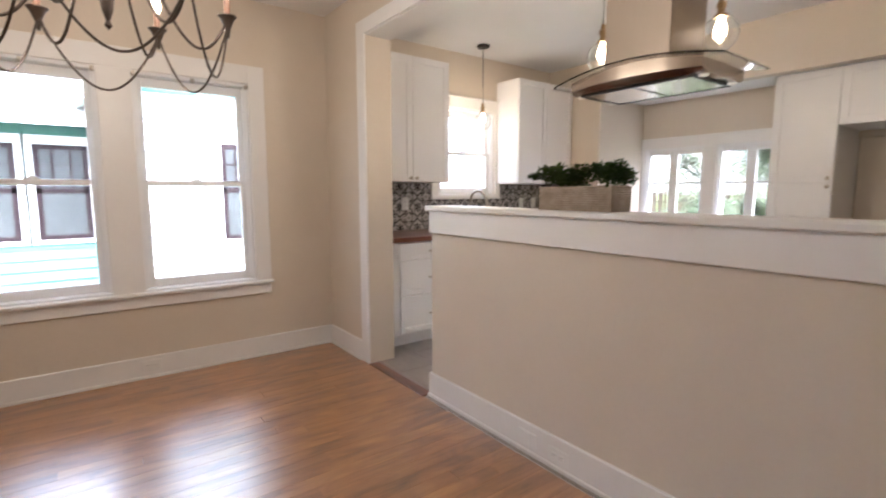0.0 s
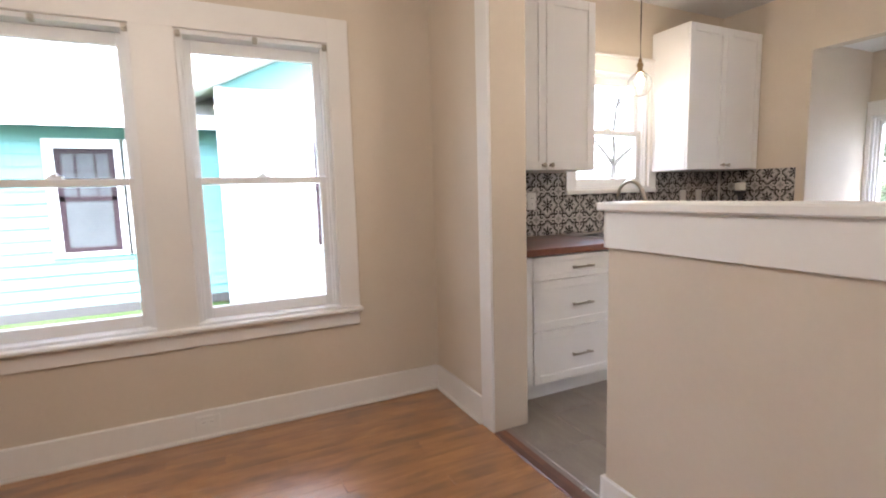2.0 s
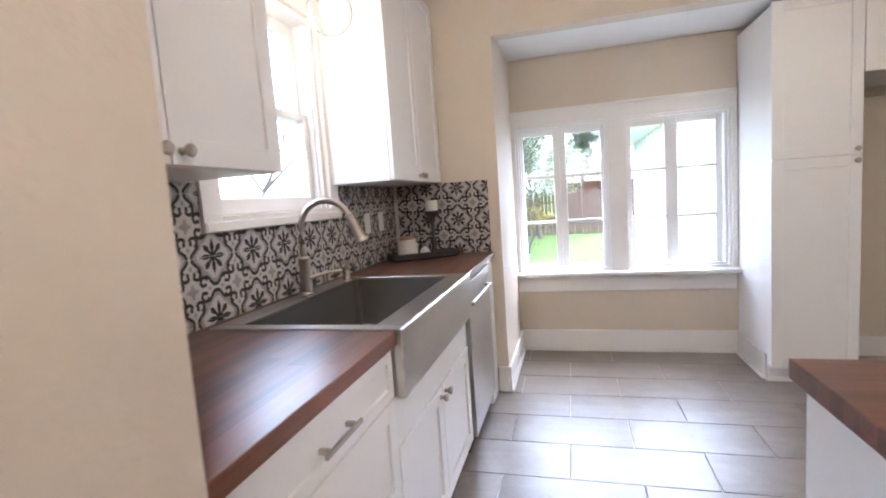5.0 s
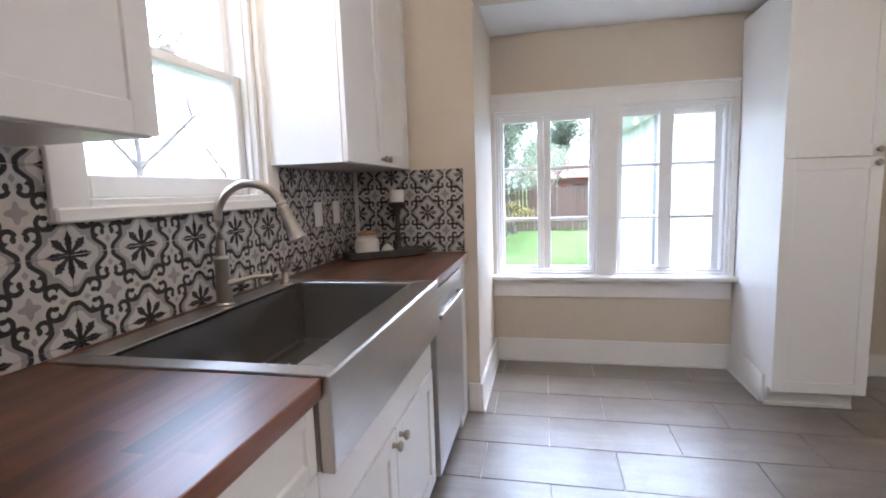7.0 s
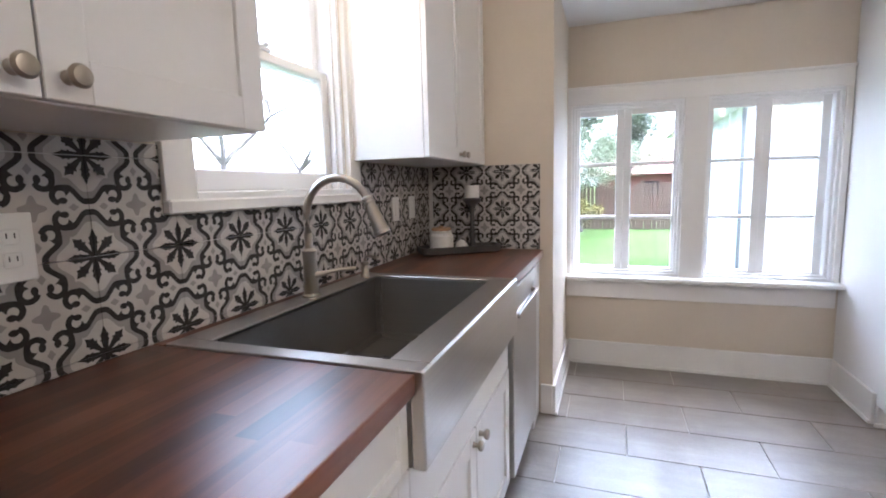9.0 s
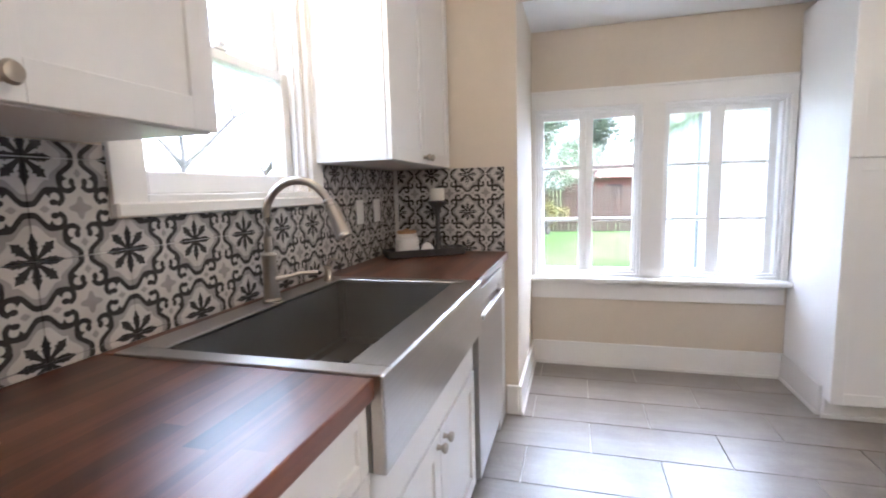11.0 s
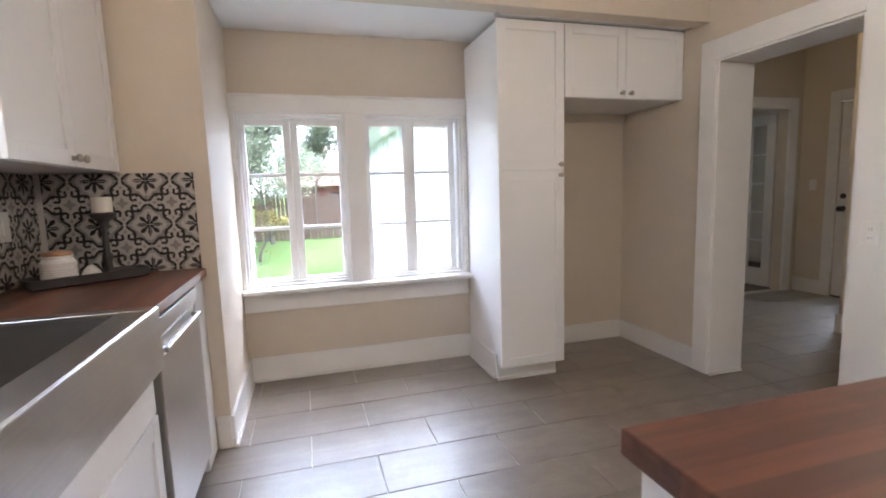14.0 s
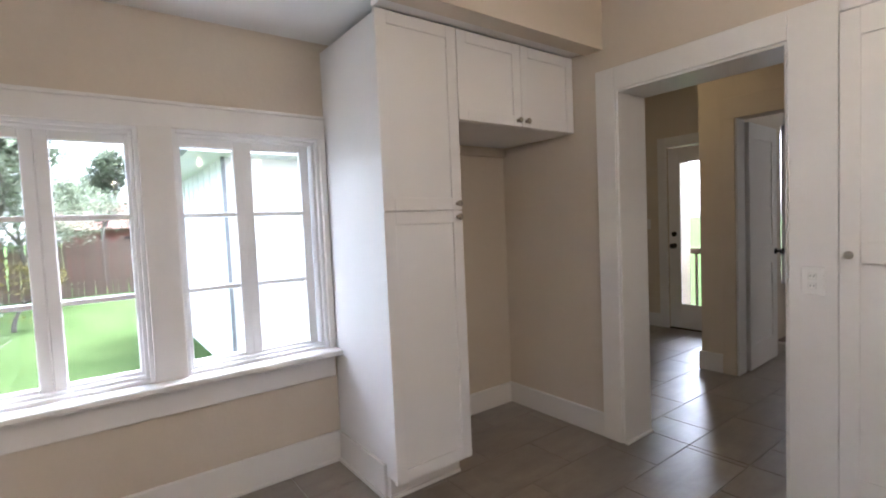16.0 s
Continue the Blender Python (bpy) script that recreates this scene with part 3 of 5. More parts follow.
def sash_window(name, face, plane, u0, u1, z0, z1, meet, label, inset=0.05):
    """A double-hung window set into an opening."""
    c = facing(face, plane, [((u0 + u1) / 2, (u0 + u1) / 2, 0.06, 0.06, z0, z0)])[0]
    w = thing(name, (c[0], c[2], z0), label, "window", "windows of the house", "structure")
    boxes("frame", facing(face, plane, ring(u0, u1, z0, z1, 0.022, 0.002, 0.145) + [(u0 + 0.022, u0 + 0.034, 0.02, 0.04, z0, z1), (u1 - 0.034, u1 - 0.022, 0.02, 0.04, z0, z1), (u0, u1, -0.02, 0.16, z0 - 0.004, z0 + 0.02)]), sash_paint, w, bevel=0.002)
    a, b = u0 + 0.024, u1 - 0.024
    boxes("lower_sash", facing(face, plane, ring(a, b, z0 + 0.021, meet + 0.018, 0.042, inset, inset + 0.035, 0.034, 0.06)), sash_paint, w, bevel=0.004)
    boxes("upper_sash", facing(face, plane, ring(a, b, meet - 0.018, z1 - 0.023, 0.042, inset + 0.038, inset + 0.073, 0.06, 0.034)), sash_paint, w, bevel=0.004)
    pane(w, face, plane, a + 0.04, b - 0.04, z0 + 0.078, meet - 0.014, inset + 0.016)
    pane(w, face, plane, a + 0.04, b - 0.04, meet + 0.014, z1 - 0.08, inset + 0.054)
    mid = (a + b) / 2
    boxes("sash_lock", facing(face, plane, [(mid - 0.03, mid + 0.03, inset - 0.004, inset + 0.03, meet + 0.018, meet + 0.03), (mid - 0.012, mid + 0.012, inset - 0.012, inset + 0.02, meet + 0.03, meet + 0.042)]), sash_paint, w, bevel=0.002)
    return w


sash_window("window_1", "-y", YD, -0.735, -0.035, 0.597, 2.06, 1.335, "white double-hung dining room window")
sash_window("window_2", "-y", YD, 0.15, 0.877, 0.597, 2.06, 1.335, "white double-hung dining room window")
sash_window("window_3", "-y", YK, 2.70, 3.45, 1.235, 2.12, 1.675, "white double-hung window over the sink")
# window never in view, added to bring daylight onto the half wall
sash_window("added_window", "+x", -2.4, -1.75, -0.9, 0.597, 2.06, 1.335, "unseen white double-hung window added to light the half wall")
trim("casing", facing("+x", -2.4, [(-1.86, -1.75, -0.02, 0, 0.597, 2.17), (-0.9, -0.79, -0.02, 0, 0.597, 2.17), (-1.75, -0.9, -0.02, 0, 2.06, 2.17), (-1.88, -0.77, -0.05, 0, 0.565, 0.597)]), "white casing round the added unseen window", 0.002)
trim("casing", facing("-y", YD, [(-0.86, -0.735, -0.02, 0, 0.60, 2.19), (-0.035, 0.15, -0.02, 0, 0.597, 2.06), (0.877, 0.99, -0.02, 0, 0.60, 2.19), (-0.735, 0.877, -0.02, 0, 2.06, 2.19)]), "white casing round the pair of dining windows", 0.002)
trim("window_stool", facing("-y", YD, [(-0.885, 1.0, -0.055, 0.03, 0.578, 0.602)]), "white window stool of the dining windows", 0.006)
trim("window_apron", facing("-y", YD, [(-0.87, 0.985, -0.018, 0, 0.495, 0.578)]), "white apron board under the dining windows", 0.003)
trim("casing", facing("-y", YK, [(2.61, 2.70, -0.02, 0, 1.235, 2.22), (3.45, 3.53, -0.02, 0, 1.235, 2.22), (2.70, 3.45, -0.02, 0, 2.12, 2.22), (2.58, 3.56, -0.035, 0, 2.22, 2.238)]), "white casing round the sink window", 0.002)
trim("window_stool", facing("-y", YK, [(2.61, 3.53, -0.03, 0.03, 1.203, 1.238)]), "white stool of the sink window", 0.005)
trim("casing", facing("-x", XB, [(3.128, 3.157, -0.02, 0, 0.635, 1.77), (2.316, 2.447, -0.02, 0, 0.635, 1.77), (1.59, 1.622, -0.02, 0, 0.635, 1.77), (1.59, 3.157, -0.02, 0, 1.77, 1.87), (1.59, 3.157, -0.035, 0, 1.87, 1.885)]), "white casing round the bay's casement windows", 0.002)
trim("window_stool", facing("-x", XB, [(1.589, 3.157, -0.10, 0.04, 0.605, 0.635)]), "white window stool of the bay", 0.006)
trim("window_apron", facing("-x", XB, [(1.60, 3.157, -0.02, 0, 0.478, 0.605)]), "white apron board under the bay's stool", 0.003)


def casement_window(name, u0, u1, leaves, label):
    """A pair of three-light casements with a jamb between them."""
    w = thing(name, (XB + 0.05, (u0 + u1) / 2, 0.635), label, "window", "windows of the house", "structure")
    boxes("frame", facing("-x", XB, ring(u0, u1, 0.635, 1.77, 0.018, 0.0, 0.14) + ring(u0 + 0.018, u1 - 0.018, 0.653, 1.752, 0.016, 0.022, 0.14)), sash_paint, w, bevel=0.002)
    for a, b in leaves:
        s = boxes("sash", facing("-x", XB, ring(a - 0.046, b + 0.046, 0.65, 1.75, 0.046, 0.045, 0.085, 0.052, 0.036)), sash_paint, w, bevel=0.004)
        boxes("glazing_bar", facing("-x", XB, [(a, b, 0.05, 0.08, z - 0.011, z + 0.011) for z in (1.024, 1.378)]), sash_paint, w, bevel=0.003)
        for z0, z1 in ((0.684, 1.018), (1.030, 1.372), (1.384, 1.70)):
            pane(w, "-x", XB, a - 0.004, b + 0.004, z0 - 0.004, z1 + 0.004, 0.064)
    return w


casement_window("window_4", 2.447, 3.128, ((2.845, 3.078), (2.495, 2.752)), "white six-light casement window in the bay")
casement_window("window_5", 1.622, 2.316, ((2.048, 2.286), (1.712, 1.962)), "white six-light casement window in the bay")

# small shade brackets left over the dining windows
for x in (-0.72, -0.385, -0.05, 0.165, 0.51, 0.862):
    b = thing("shade_bracket", (x, YD - 0.02, 2.035), "small grey metal shade bracket over a window", "bracket", "shade brackets")
    boxes("plate", [(x - 0.011, x + 0.011, YD - 0.024, YD + 0.004, 2.022, 2.05)], nickel, b, bevel=0.002)
    boxes("hook", [(x - 0.006, x + 0.006, YD - 0.04, YD - 0.024, 2.026, 2.036)], nickel, b, bevel=0.002)


# ---- cabinets ----
def shaker(name, parent, face, plane, u0, u1, z0, z1, rail=0.058, thick=0.02, mat=cabinet_paint):
    """A framed door or drawer front with a recessed panel and a small inner bevel."""
    bm = bmesh.new()
    for s in facing(face, plane, ring(u0, u1, z0, z1, rail, 0, thick) + [(u0 + rail - 0.004, u1 - rail + 0.004, 0.009, thick - 0.003, z0 + rail - 0.004, z1 - rail + 0.004)]):
        add_box(bm, *s)
    s = facing(face, plane, [(u0, u1, 0, thick, z0, z1)])[0]
    return finish(name, bm, mat, parent, ((s[0] + s[1]) / 2, (s[2] + s[3]) / 2, s[4]), bevel=0.0015, segments=1)


def knob(parent, face, plane, u, z, mat=nickel, size=1.0):
    turn = {"-y": Matrix.Rotation(radians(90), 4, "X"), "-x": Matrix.Rotation(radians(-90), 4, "Y"), "+y": Matrix.Rotation(radians(-90), 4, "X")}[face]
    p = facing(face, plane, [(u, u, 0, 0, z, z)])[0]
    k = size
    return lathe("knob", [(0.0095 * k, 0), (0.0075 * k, 0.004 * k), (0.0065 * k, 0.012 * k), (0.0135 * k, 0.018 * k), (0.0155 * k, 0.024 * k), (0.012 * k, 0.029 * k), (0.0, 0.031 * k)], mat, (p[0], p[2], p[4]), parent, 20, turn)


def bar_pull(parent, u, z, plane, length=0.16):
    """A flat arched pull on a drawer that faces -y."""
    bm = bmesh.new()
    add_box(bm, u - length / 2, u + length / 2, plane - 0.032, plane - 0.024, z - 0.006, z + 0.006)
    for s in (-1, 1):
        add_box(bm, u + s * length * 0.36 - 0.006, u + s * length * 0.36 + 0.006, plane - 0.024, plane, z - 0.006, z + 0.006)
    return finish("handle", bm, nickel, parent, (u, plane, z), bevel=0.002, segments=1)


YF = 3.225                           # fronts of the base cabinets

drawer_base = thing("drawer_cabinet", (2.2, 3.5, 0), "white three-drawer base cabinet under the butcher-block counter", "cabinet")
boxes("body", [(1.702, 2.552, YF + 0.022, YK - 0.002, 0.1, 0.87)], cabinet_paint, drawer_base, bevel=0.001)
boxes("toe_kick", [(1.702, 2.552, YF + 0.075, YF + 0.09, 0, 0.1)], cabinet_paint, drawer_base)
boxes("filler", [(1.702, 1.852, YF + 0.004, YF + 0.022, 0.1, 0.87)], cabinet_paint, drawer_base, bevel=0.001)
for z0, z1, zh in ((0.728, 0.862, 0.79), (0.432, 0.722, 0.57), (0.112, 0.426, 0.262)):
    d = shaker("drawer", drawer_base, "-y", YF, 1.856, 2.546, z0, z1, 0.05 if z1 - z0 > 0.2 else 0.032)
    bar_pull(d, 2.2, zh, YF)

sink_base = thing("sink_cabinet", (3.02, 3.5, 0), "white two-door cabinet under the farmhouse sink", "cabinet")
boxes("body", [(2.556, 3.484, YF + 0.022, YK - 0.002, 0.1, 0.66)], cabinet_paint, sink_base, bevel=0.001)
boxes("toe_kick", [(2.552, 3.484, YF + 0.075, YF + 0.09, 0, 0.1)], cabinet_paint, sink_base)
boxes("apron_panel", [(2.556, 3.484, YF + 0.004, YF + 0.022, 0.575, 0.72)], cabinet_paint, sink_base, bevel=0.001)
for u0, u1, k in ((2.558, 3.014, 2.985), (3.020, 3.482, 3.05)):
    d = shaker("door", sink_base, "-y", YF, u0, u1, 0.112, 0.57)
    knob(d, "-y", YF, k, 0.535)

dish = thing("dishwasher", (3.81, 3.5, 0), "stainless steel dishwasher with a pocket handle", "dishwasher")
boxes("tub", [(3.516, 4.116, YF + 0.03, YK - 0.02, 0.02, 0.866)], dark_gap, dish)
boxes("door", [(3.522, 4.112, YF - 0.012, YF + 0.03, 0.10, 0.735)], steel_z, dish, bevel=0.004, segments=2)
boxes("control_panel", [(3.522, 4.112, YF - 0.012, YF + 0.03, 0.80, 0.862)], steel_x, dish, bevel=0.004, segments=2)
boxes("handle_pocket", [(3.522, 4.112, YF + 0.006, YF + 0.03, 0.735, 0.80)], steel_x, dish)
boxes("handle", [(3.56, 4.075, YF - 0.03, YF - 0.014, 0.742, 0.762), (3.56, 3.58, YF - 0.016, YF + 0.008, 0.742, 0.762), (4.055, 4.075, YF - 0.016, YF + 0.008, 0.742, 0.762)], steel_x, dish, bevel=0.004)
boxes("kick_plate", [(3.522, 4.112, YF + 0.06, YF + 0.075, 0.004, 0.1)], dark_gap, dish)
end_panel = thing("end_panel", (4.22, 3.5, 0), "narrow white filler panel beside the dishwasher", "cabinet")
boxes("panel", [(4.122, 4.326, YF + 0.004, YF + 0.024, 0.0, 0.87)], cabinet_paint, end_panel, bevel=0.002)
boxes("side", [(4.122, 4.14, YF + 0.024, YK - 0.01, 0.0, 0.87)], cabinet_paint, end_panel)


def countertop(name, span, mat, label):
    return tagged(boxes(name, [span], mat, bevel=0.004, segments=2), label, "countertop")


countertop("countertop", (1.702, 2.551, 3.208, YK - 0.001, 0.872, 0.912), block_x, "oiled dark butcher-block countertop over the drawer cabinet")
countertop("countertop", (3.489, 4.328, 3.208, YK - 0.001, 0.872, 0.912), block_x, "oiled dark butcher-block countertop over the dishwasher")
countertop("countertop_strip", (2.551, 3.489, 3.822, YK - 0.001, 0.872, 0.912), block_x, "narrow butcher-block strip behind the sink")

# farmhouse sink
sink = thing("farmhouse_sink", (3.02, 3.51, 0.66), "brushed stainless steel apron-front farmhouse sink", "sink")
SX0, SX1, SY0, SY1, BX0, BX1, BY0, BY1 = 2.553, 3.487, 3.196, 3.82, 2.60, 3.43, 3.285, 3.735
boxes("rim", [(SX0, BX0, SY0, SY1, 0.903, 0.916), (BX1, SX1, SY0, SY1, 0.903, 0.916), (BX0, BX1, SY0, BY0, 0.903, 0.916), (BX0, BX1, BY1, SY1, 0.903, 0.916)], steel_x, sink, bevel=0.002)
boxes("apron", [(SX0, SX1, SY0 - 0.004, SY0 + 0.026, 0.719, 0.9145)], steel_x, sink, bevel=0.006, segments=3)
boxes("side_plate", [(SX0 + 0.001, SX0 + 0.016, SY0 + 0.026, SY0 + 0.08, 0.722, 0.903)], steel_z, sink)
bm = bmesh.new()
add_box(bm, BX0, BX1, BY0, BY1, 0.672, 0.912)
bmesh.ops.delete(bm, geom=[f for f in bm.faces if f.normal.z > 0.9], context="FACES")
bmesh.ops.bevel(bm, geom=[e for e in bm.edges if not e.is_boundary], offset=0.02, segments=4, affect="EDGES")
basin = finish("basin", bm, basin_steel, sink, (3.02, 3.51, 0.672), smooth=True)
bmf = bmesh.new()
bmf.from_mesh(basin.data)
bmesh.ops.reverse_faces(bmf, faces=bmf.faces)
bmf.to_mesh(basin.data)
bmf.free()
lathe("drain", [(0.056, 0.0), (0.054, 0.003), (0.04, 0.004), (0.036, 0.001), (0.0, 0.001)], nickel, (3.02, 3.53, 0.6725), sink)

faucet = thing("faucet", (3.05, 3.772, 0.916), "brushed nickel gooseneck pull-down faucet on the sink rim", "faucet")
fx, fy = 3.05, 3.772
lathe("base", [(0.030, 0), (0.030, 0.006), (0.024, 0.012), (0.023, 0.05), (0.0215, 0.13), (0.024, 0.14), (0.024, 0.148), (0.015, 0.155)], nickel, (fx, fy, 0.916), faucet)
neck = [(fx, fy, 1.06), (fx, fy, 1.12), (fx, fy, 1.18)]
for k in range(1, 15):
    a = 0.86 * math.pi * k / 14
    neck.append((fx + 0.012 * (1 - math.cos(a)), fy - 0.105 * (1 - math.cos(a)), 1.18 + 0.108 * math.sin(a)))
tube("neck", neck, 0.0125, nickel, faucet, 14)
ex, ey, ez = neck[-1]
lathe("spray_head", [(0.0, -0.124), (0.024, -0.124), (0.0265, -0.121), (0.0265, -0.113), (0.0245, -0.111), (0.0205, -0.07), (0.017, -0.03), (0.0165, -0.024), (0.019, -0.022), (0.019, -0.016), (0.0165, -0.014), (0.0165, -0.01), (0.018, -0.008), (0.018, -0.002), (0.013, 0.002)], nickel, (ex, ey, ez + 0.002), faucet, 20, Matrix.Rotation(radians(-24), 4, "X"))
tube("lever", [(fx, fy - 0.016, 0.985), (fx + 0.02, fy - 0.04, 0.990), (fx + 0.05, fy - 0.075, 0.998), (fx + 0.085, fy - 0.115, 0.996)], 0.008, nickel, faucet, 10, [0.012, 0.008, 0.0065, 0.008])
soap = thing("soap_dispenser", (3.40, 3.768, 0.916), "small brushed nickel soap pump on the sink rim", "soap dispenser")
lathe("body", [(0.02, 0), (0.02, 0.006), (0.014, 0.014), (0.012, 0.045), (0.017, 0.05), (0.017, 0.058), (0.008, 0.062)], nickel, (3.40, 3.768, 0.916), soap)
tube("spout", [(3.40, 3.768, 0.975), (3.40, 3.764, 0.992), (3.40, 3.745, 0.998), (3.40, 3.715, 0.99)], 0.006, nickel, soap, 8)


def upper_cabinet(name, x0, x1, split, label, group):
    c = thing(name, ((x0 + x1) / 2, 3.7, 1.366), label, "cabinet", group)
    f = 3.521
    boxes("body", [(x0, x1, f + 0.021, YK - 0.002, 1.366, 2.432)], cabinet_paint, c, bevel=0.0015)
    for u0, u1, k in ((x0 + 0.002, split - 0.0015, split - 0.03), (split + 0.0015, x1 - 0.002, split + 0.03)):
        d = shaker("door", c, "-y", f, u0, u1, 1.368, 2.43)
        knob(d, "-y", f, k, 1.398)
    return c


upper_cabinet("wall_cabinet", 1.785, 2.577, 2.181, "white two-door shaker wall cabinet", "wall cabinets")
upper_cabinet("wall_cabinet", 3.481, 4.327, 3.905, "white two-door shaker wall cabinet in the corner", "wall cabinets")
boxes_filler = thing("cabinet_filler", (1.74, 3.7, 1.366), "white filler strip beside a wall cabinet", "cabinet")
boxes("strip", [(1.703, 1.784, 3.54, YK - 0.002, 1.366, 2.432)], cabinet_paint, boxes_filler, bevel=0.001)

# pantry and cabinet over the refrigerator niche
pantry = thing("pantry_cabinet", (4.85, 1.38, 0), "tall white two-door pantry cabinet", "cabinet")
boxes("body", [(4.556, 5.178, 1.166, 1.586, 0.105, 2.228)], cabinet_paint, pantry, bevel=0.0015)
boxes("toe_kick", [(4.635, 5.178, 1.172, 1.586, 0, 0.105), (4.622, 4.635, 1.175, 1.60, 0, 0.02)], trim_paint, pantry, bevel=0.002)
boxes("side_base", [(4.66, 5.15, 1.586, 1.603, 0, 0.165), (4.66, 5.15, 1.603, 1.615, 0, 0.02)], trim_paint, pantry, bevel=0.003)
lower = shaker("door", pantry, "-x", 4.534, 1.166, 1.606, 0.115, 1.347)
knob(lower, "-x", 4.534, 1.196, 1.318)
upper = shaker("door", pantry, "-x", 4.534, 1.166, 1.606, 1.352, 2.226)
knob(upper, "-x", 4.534, 1.196, 1.382)
trim("scribe_board", [(XN + 0.112, 4.56, 0.284, 1.606, 2.231, 2.277)], "white filler board over the pantry and bridge cabinet", 0.002)
bridge = thing("bridge_cabinet", (4.85, 0.72, 1.788), "white two-door cabinet over the empty refrigerator niche", "cabinet")
boxes("body", [(4.556, 5.148, 0.284, 1.163, 1.788, 2.228)], cabinet_paint, bridge, bevel=0.0015)
boxes("cleat", [(5.12, 5.148, 0.284, 1.163, 1.73, 1.788)], wall_paint, bridge)
for u0, u1, k in ((0.286, 0.7225, 0.692), (0.7255, 1.161, 0.757)):
    d = shaker("door", bridge, "-x", 4.534, u0, u1, 1.79, 2.226)
    knob(d, "-x", 4.534, k, 1.822)

# peninsula behind the half wall
pen = thing("peninsula_cabinet", (2.0, 1.3, 0), "white base cabinet behind the half wall", "cabinet")
boxes("body", [(1.66, 2.345, 0.5, 2.31, 0.1, 0.87)], cabinet_paint, pen, bevel=0.0015)
boxes("end_panel", [(1.66, 2.35, 2.31, 2.322, 0.0, 0.87)], cabinet_paint, pen, bevel=0.001)
boxes("toe_kick", [(1.66, 2.28, 0.5, 2.30, 0, 0.1)], cabinet_paint, pen)
for k in range(3):
    d = shaker("door", pen, "+x", 2.367, 0.51 + 0.605 * k, 1.11 + 0.605 * k, 0.112, 0.862)
countertop("peninsula_countertop", (1.66, 2.381, 0.5, 2.345, 0.872, 0.912), block_y, "oiled dark butcher-block top on the peninsula")


# ---- range hood and lamps ----
hood = thing("range_hood", (2.0, 1.265, 1.71), "stainless steel island range hood with a curved glass canopy", "range hood")
HX, HY = 2.02, 1.24
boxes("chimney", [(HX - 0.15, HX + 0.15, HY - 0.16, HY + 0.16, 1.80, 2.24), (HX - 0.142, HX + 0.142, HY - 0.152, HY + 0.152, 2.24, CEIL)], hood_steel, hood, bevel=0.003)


def arched(half_y, half_x, z_mid, drop, thick, mat, name, nose=0.0, steps=20):
    """A plate arched along y; its long sides may bulge outward by nose."""
    bm = bmesh.new()
    rows = []
    for i in range(steps + 1):
        f = 2 * i / steps - 1
        z = z_mid - drop * f * f
        hx = half_x + nose * (1 - f * f)
        y = HY + half_y * f
        rows.append([bm.verts.new((HX - hx, y, z)), bm.verts.new((HX + hx, y, z)), bm.verts.new((HX + hx, y, z + thick)), bm.verts.new((HX - hx, y, z + thick))])
    for p, q in zip(rows, rows[1:]):
        for k in range(4):
            bm.faces.new([p[k], p[(k + 1) % 4], q[(k + 1) % 4], q[k]])
    bm.faces.new(rows[0])
    bm.faces.new(rows[-1][::-1])
    return finish(name, bm, mat, hood, (HX, HY, z_mid), smooth=True)


smoked = glass_material("canopy_glass")
arched(0.405, 0.215, 1.836, 0.045, 0.008, smoked, "glass_canopy", 0.035)
bm = bmesh.new()
steps = 16
rows = []
for i in range(steps + 1):
    f = 2 * i / steps - 1
    y, hx = HY + 0.315 * f, 0.19 + 0.035 * (1 - f * f)
    top = 1.833 - 0.029 * f * f
    rows.append([bm.verts.new(v) for v in ((HX - hx, y, 1.772 - 0.008 * f * f), (HX - hx + 0.03, y, 1.745), (HX + hx - 0.03, y, 1.745), (HX + hx, y, 1.772 - 0.012 * f * f), (HX + hx, y, top), (HX - hx, y, top))])
for p, q in zip(rows, rows[1:]):
    for k in range(6):
        bm.faces.new([p[k], p[(k + 1) % 6], q[(k + 1) % 6], q[k]])
bm.faces.new(rows[0])
bm.faces.new(rows[-1][::-1])
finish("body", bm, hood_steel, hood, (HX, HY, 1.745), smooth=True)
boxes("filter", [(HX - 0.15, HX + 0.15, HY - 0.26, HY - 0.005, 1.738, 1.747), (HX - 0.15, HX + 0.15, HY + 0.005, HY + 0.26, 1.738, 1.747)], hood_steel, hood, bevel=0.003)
boxes("filter_frame", [(HX - 0.165, HX - 0.152, HY - 0.275, HY + 0.275, 1.736, 1.747), (HX + 0.152, HX + 0.165, HY - 0.275, HY + 0.275, 1.736, 1.747), (HX - 0.152, HX + 0.152, HY - 0.275, HY - 0.262, 1.736, 1.747), (HX - 0.152, HX + 0.152, HY + 0.262, HY + 0.275, 1.736, 1.747), (HX - 0.152, HX + 0.152, HY - 0.005, HY + 0.005, 1.736, 1.747)], black_metal, hood)
for sx, sy in ((-0.13, 0.295), (0.13, 0.295), (-0.13, -0.295), (0.13, -0.295)):
    lathe("lamp", [(0.019, 0), (0.019, -0.005), (0.015, -0.007), (0.0, -0.007)], glowing("hood_lamp", (1.0, 0.85, 0.65), 0.012) if "hood_lamp" not in bpy.data.materials else bpy.data.materials["hood_lamp"], (HX + sx, HY + sy, 1.744), hood, 16)


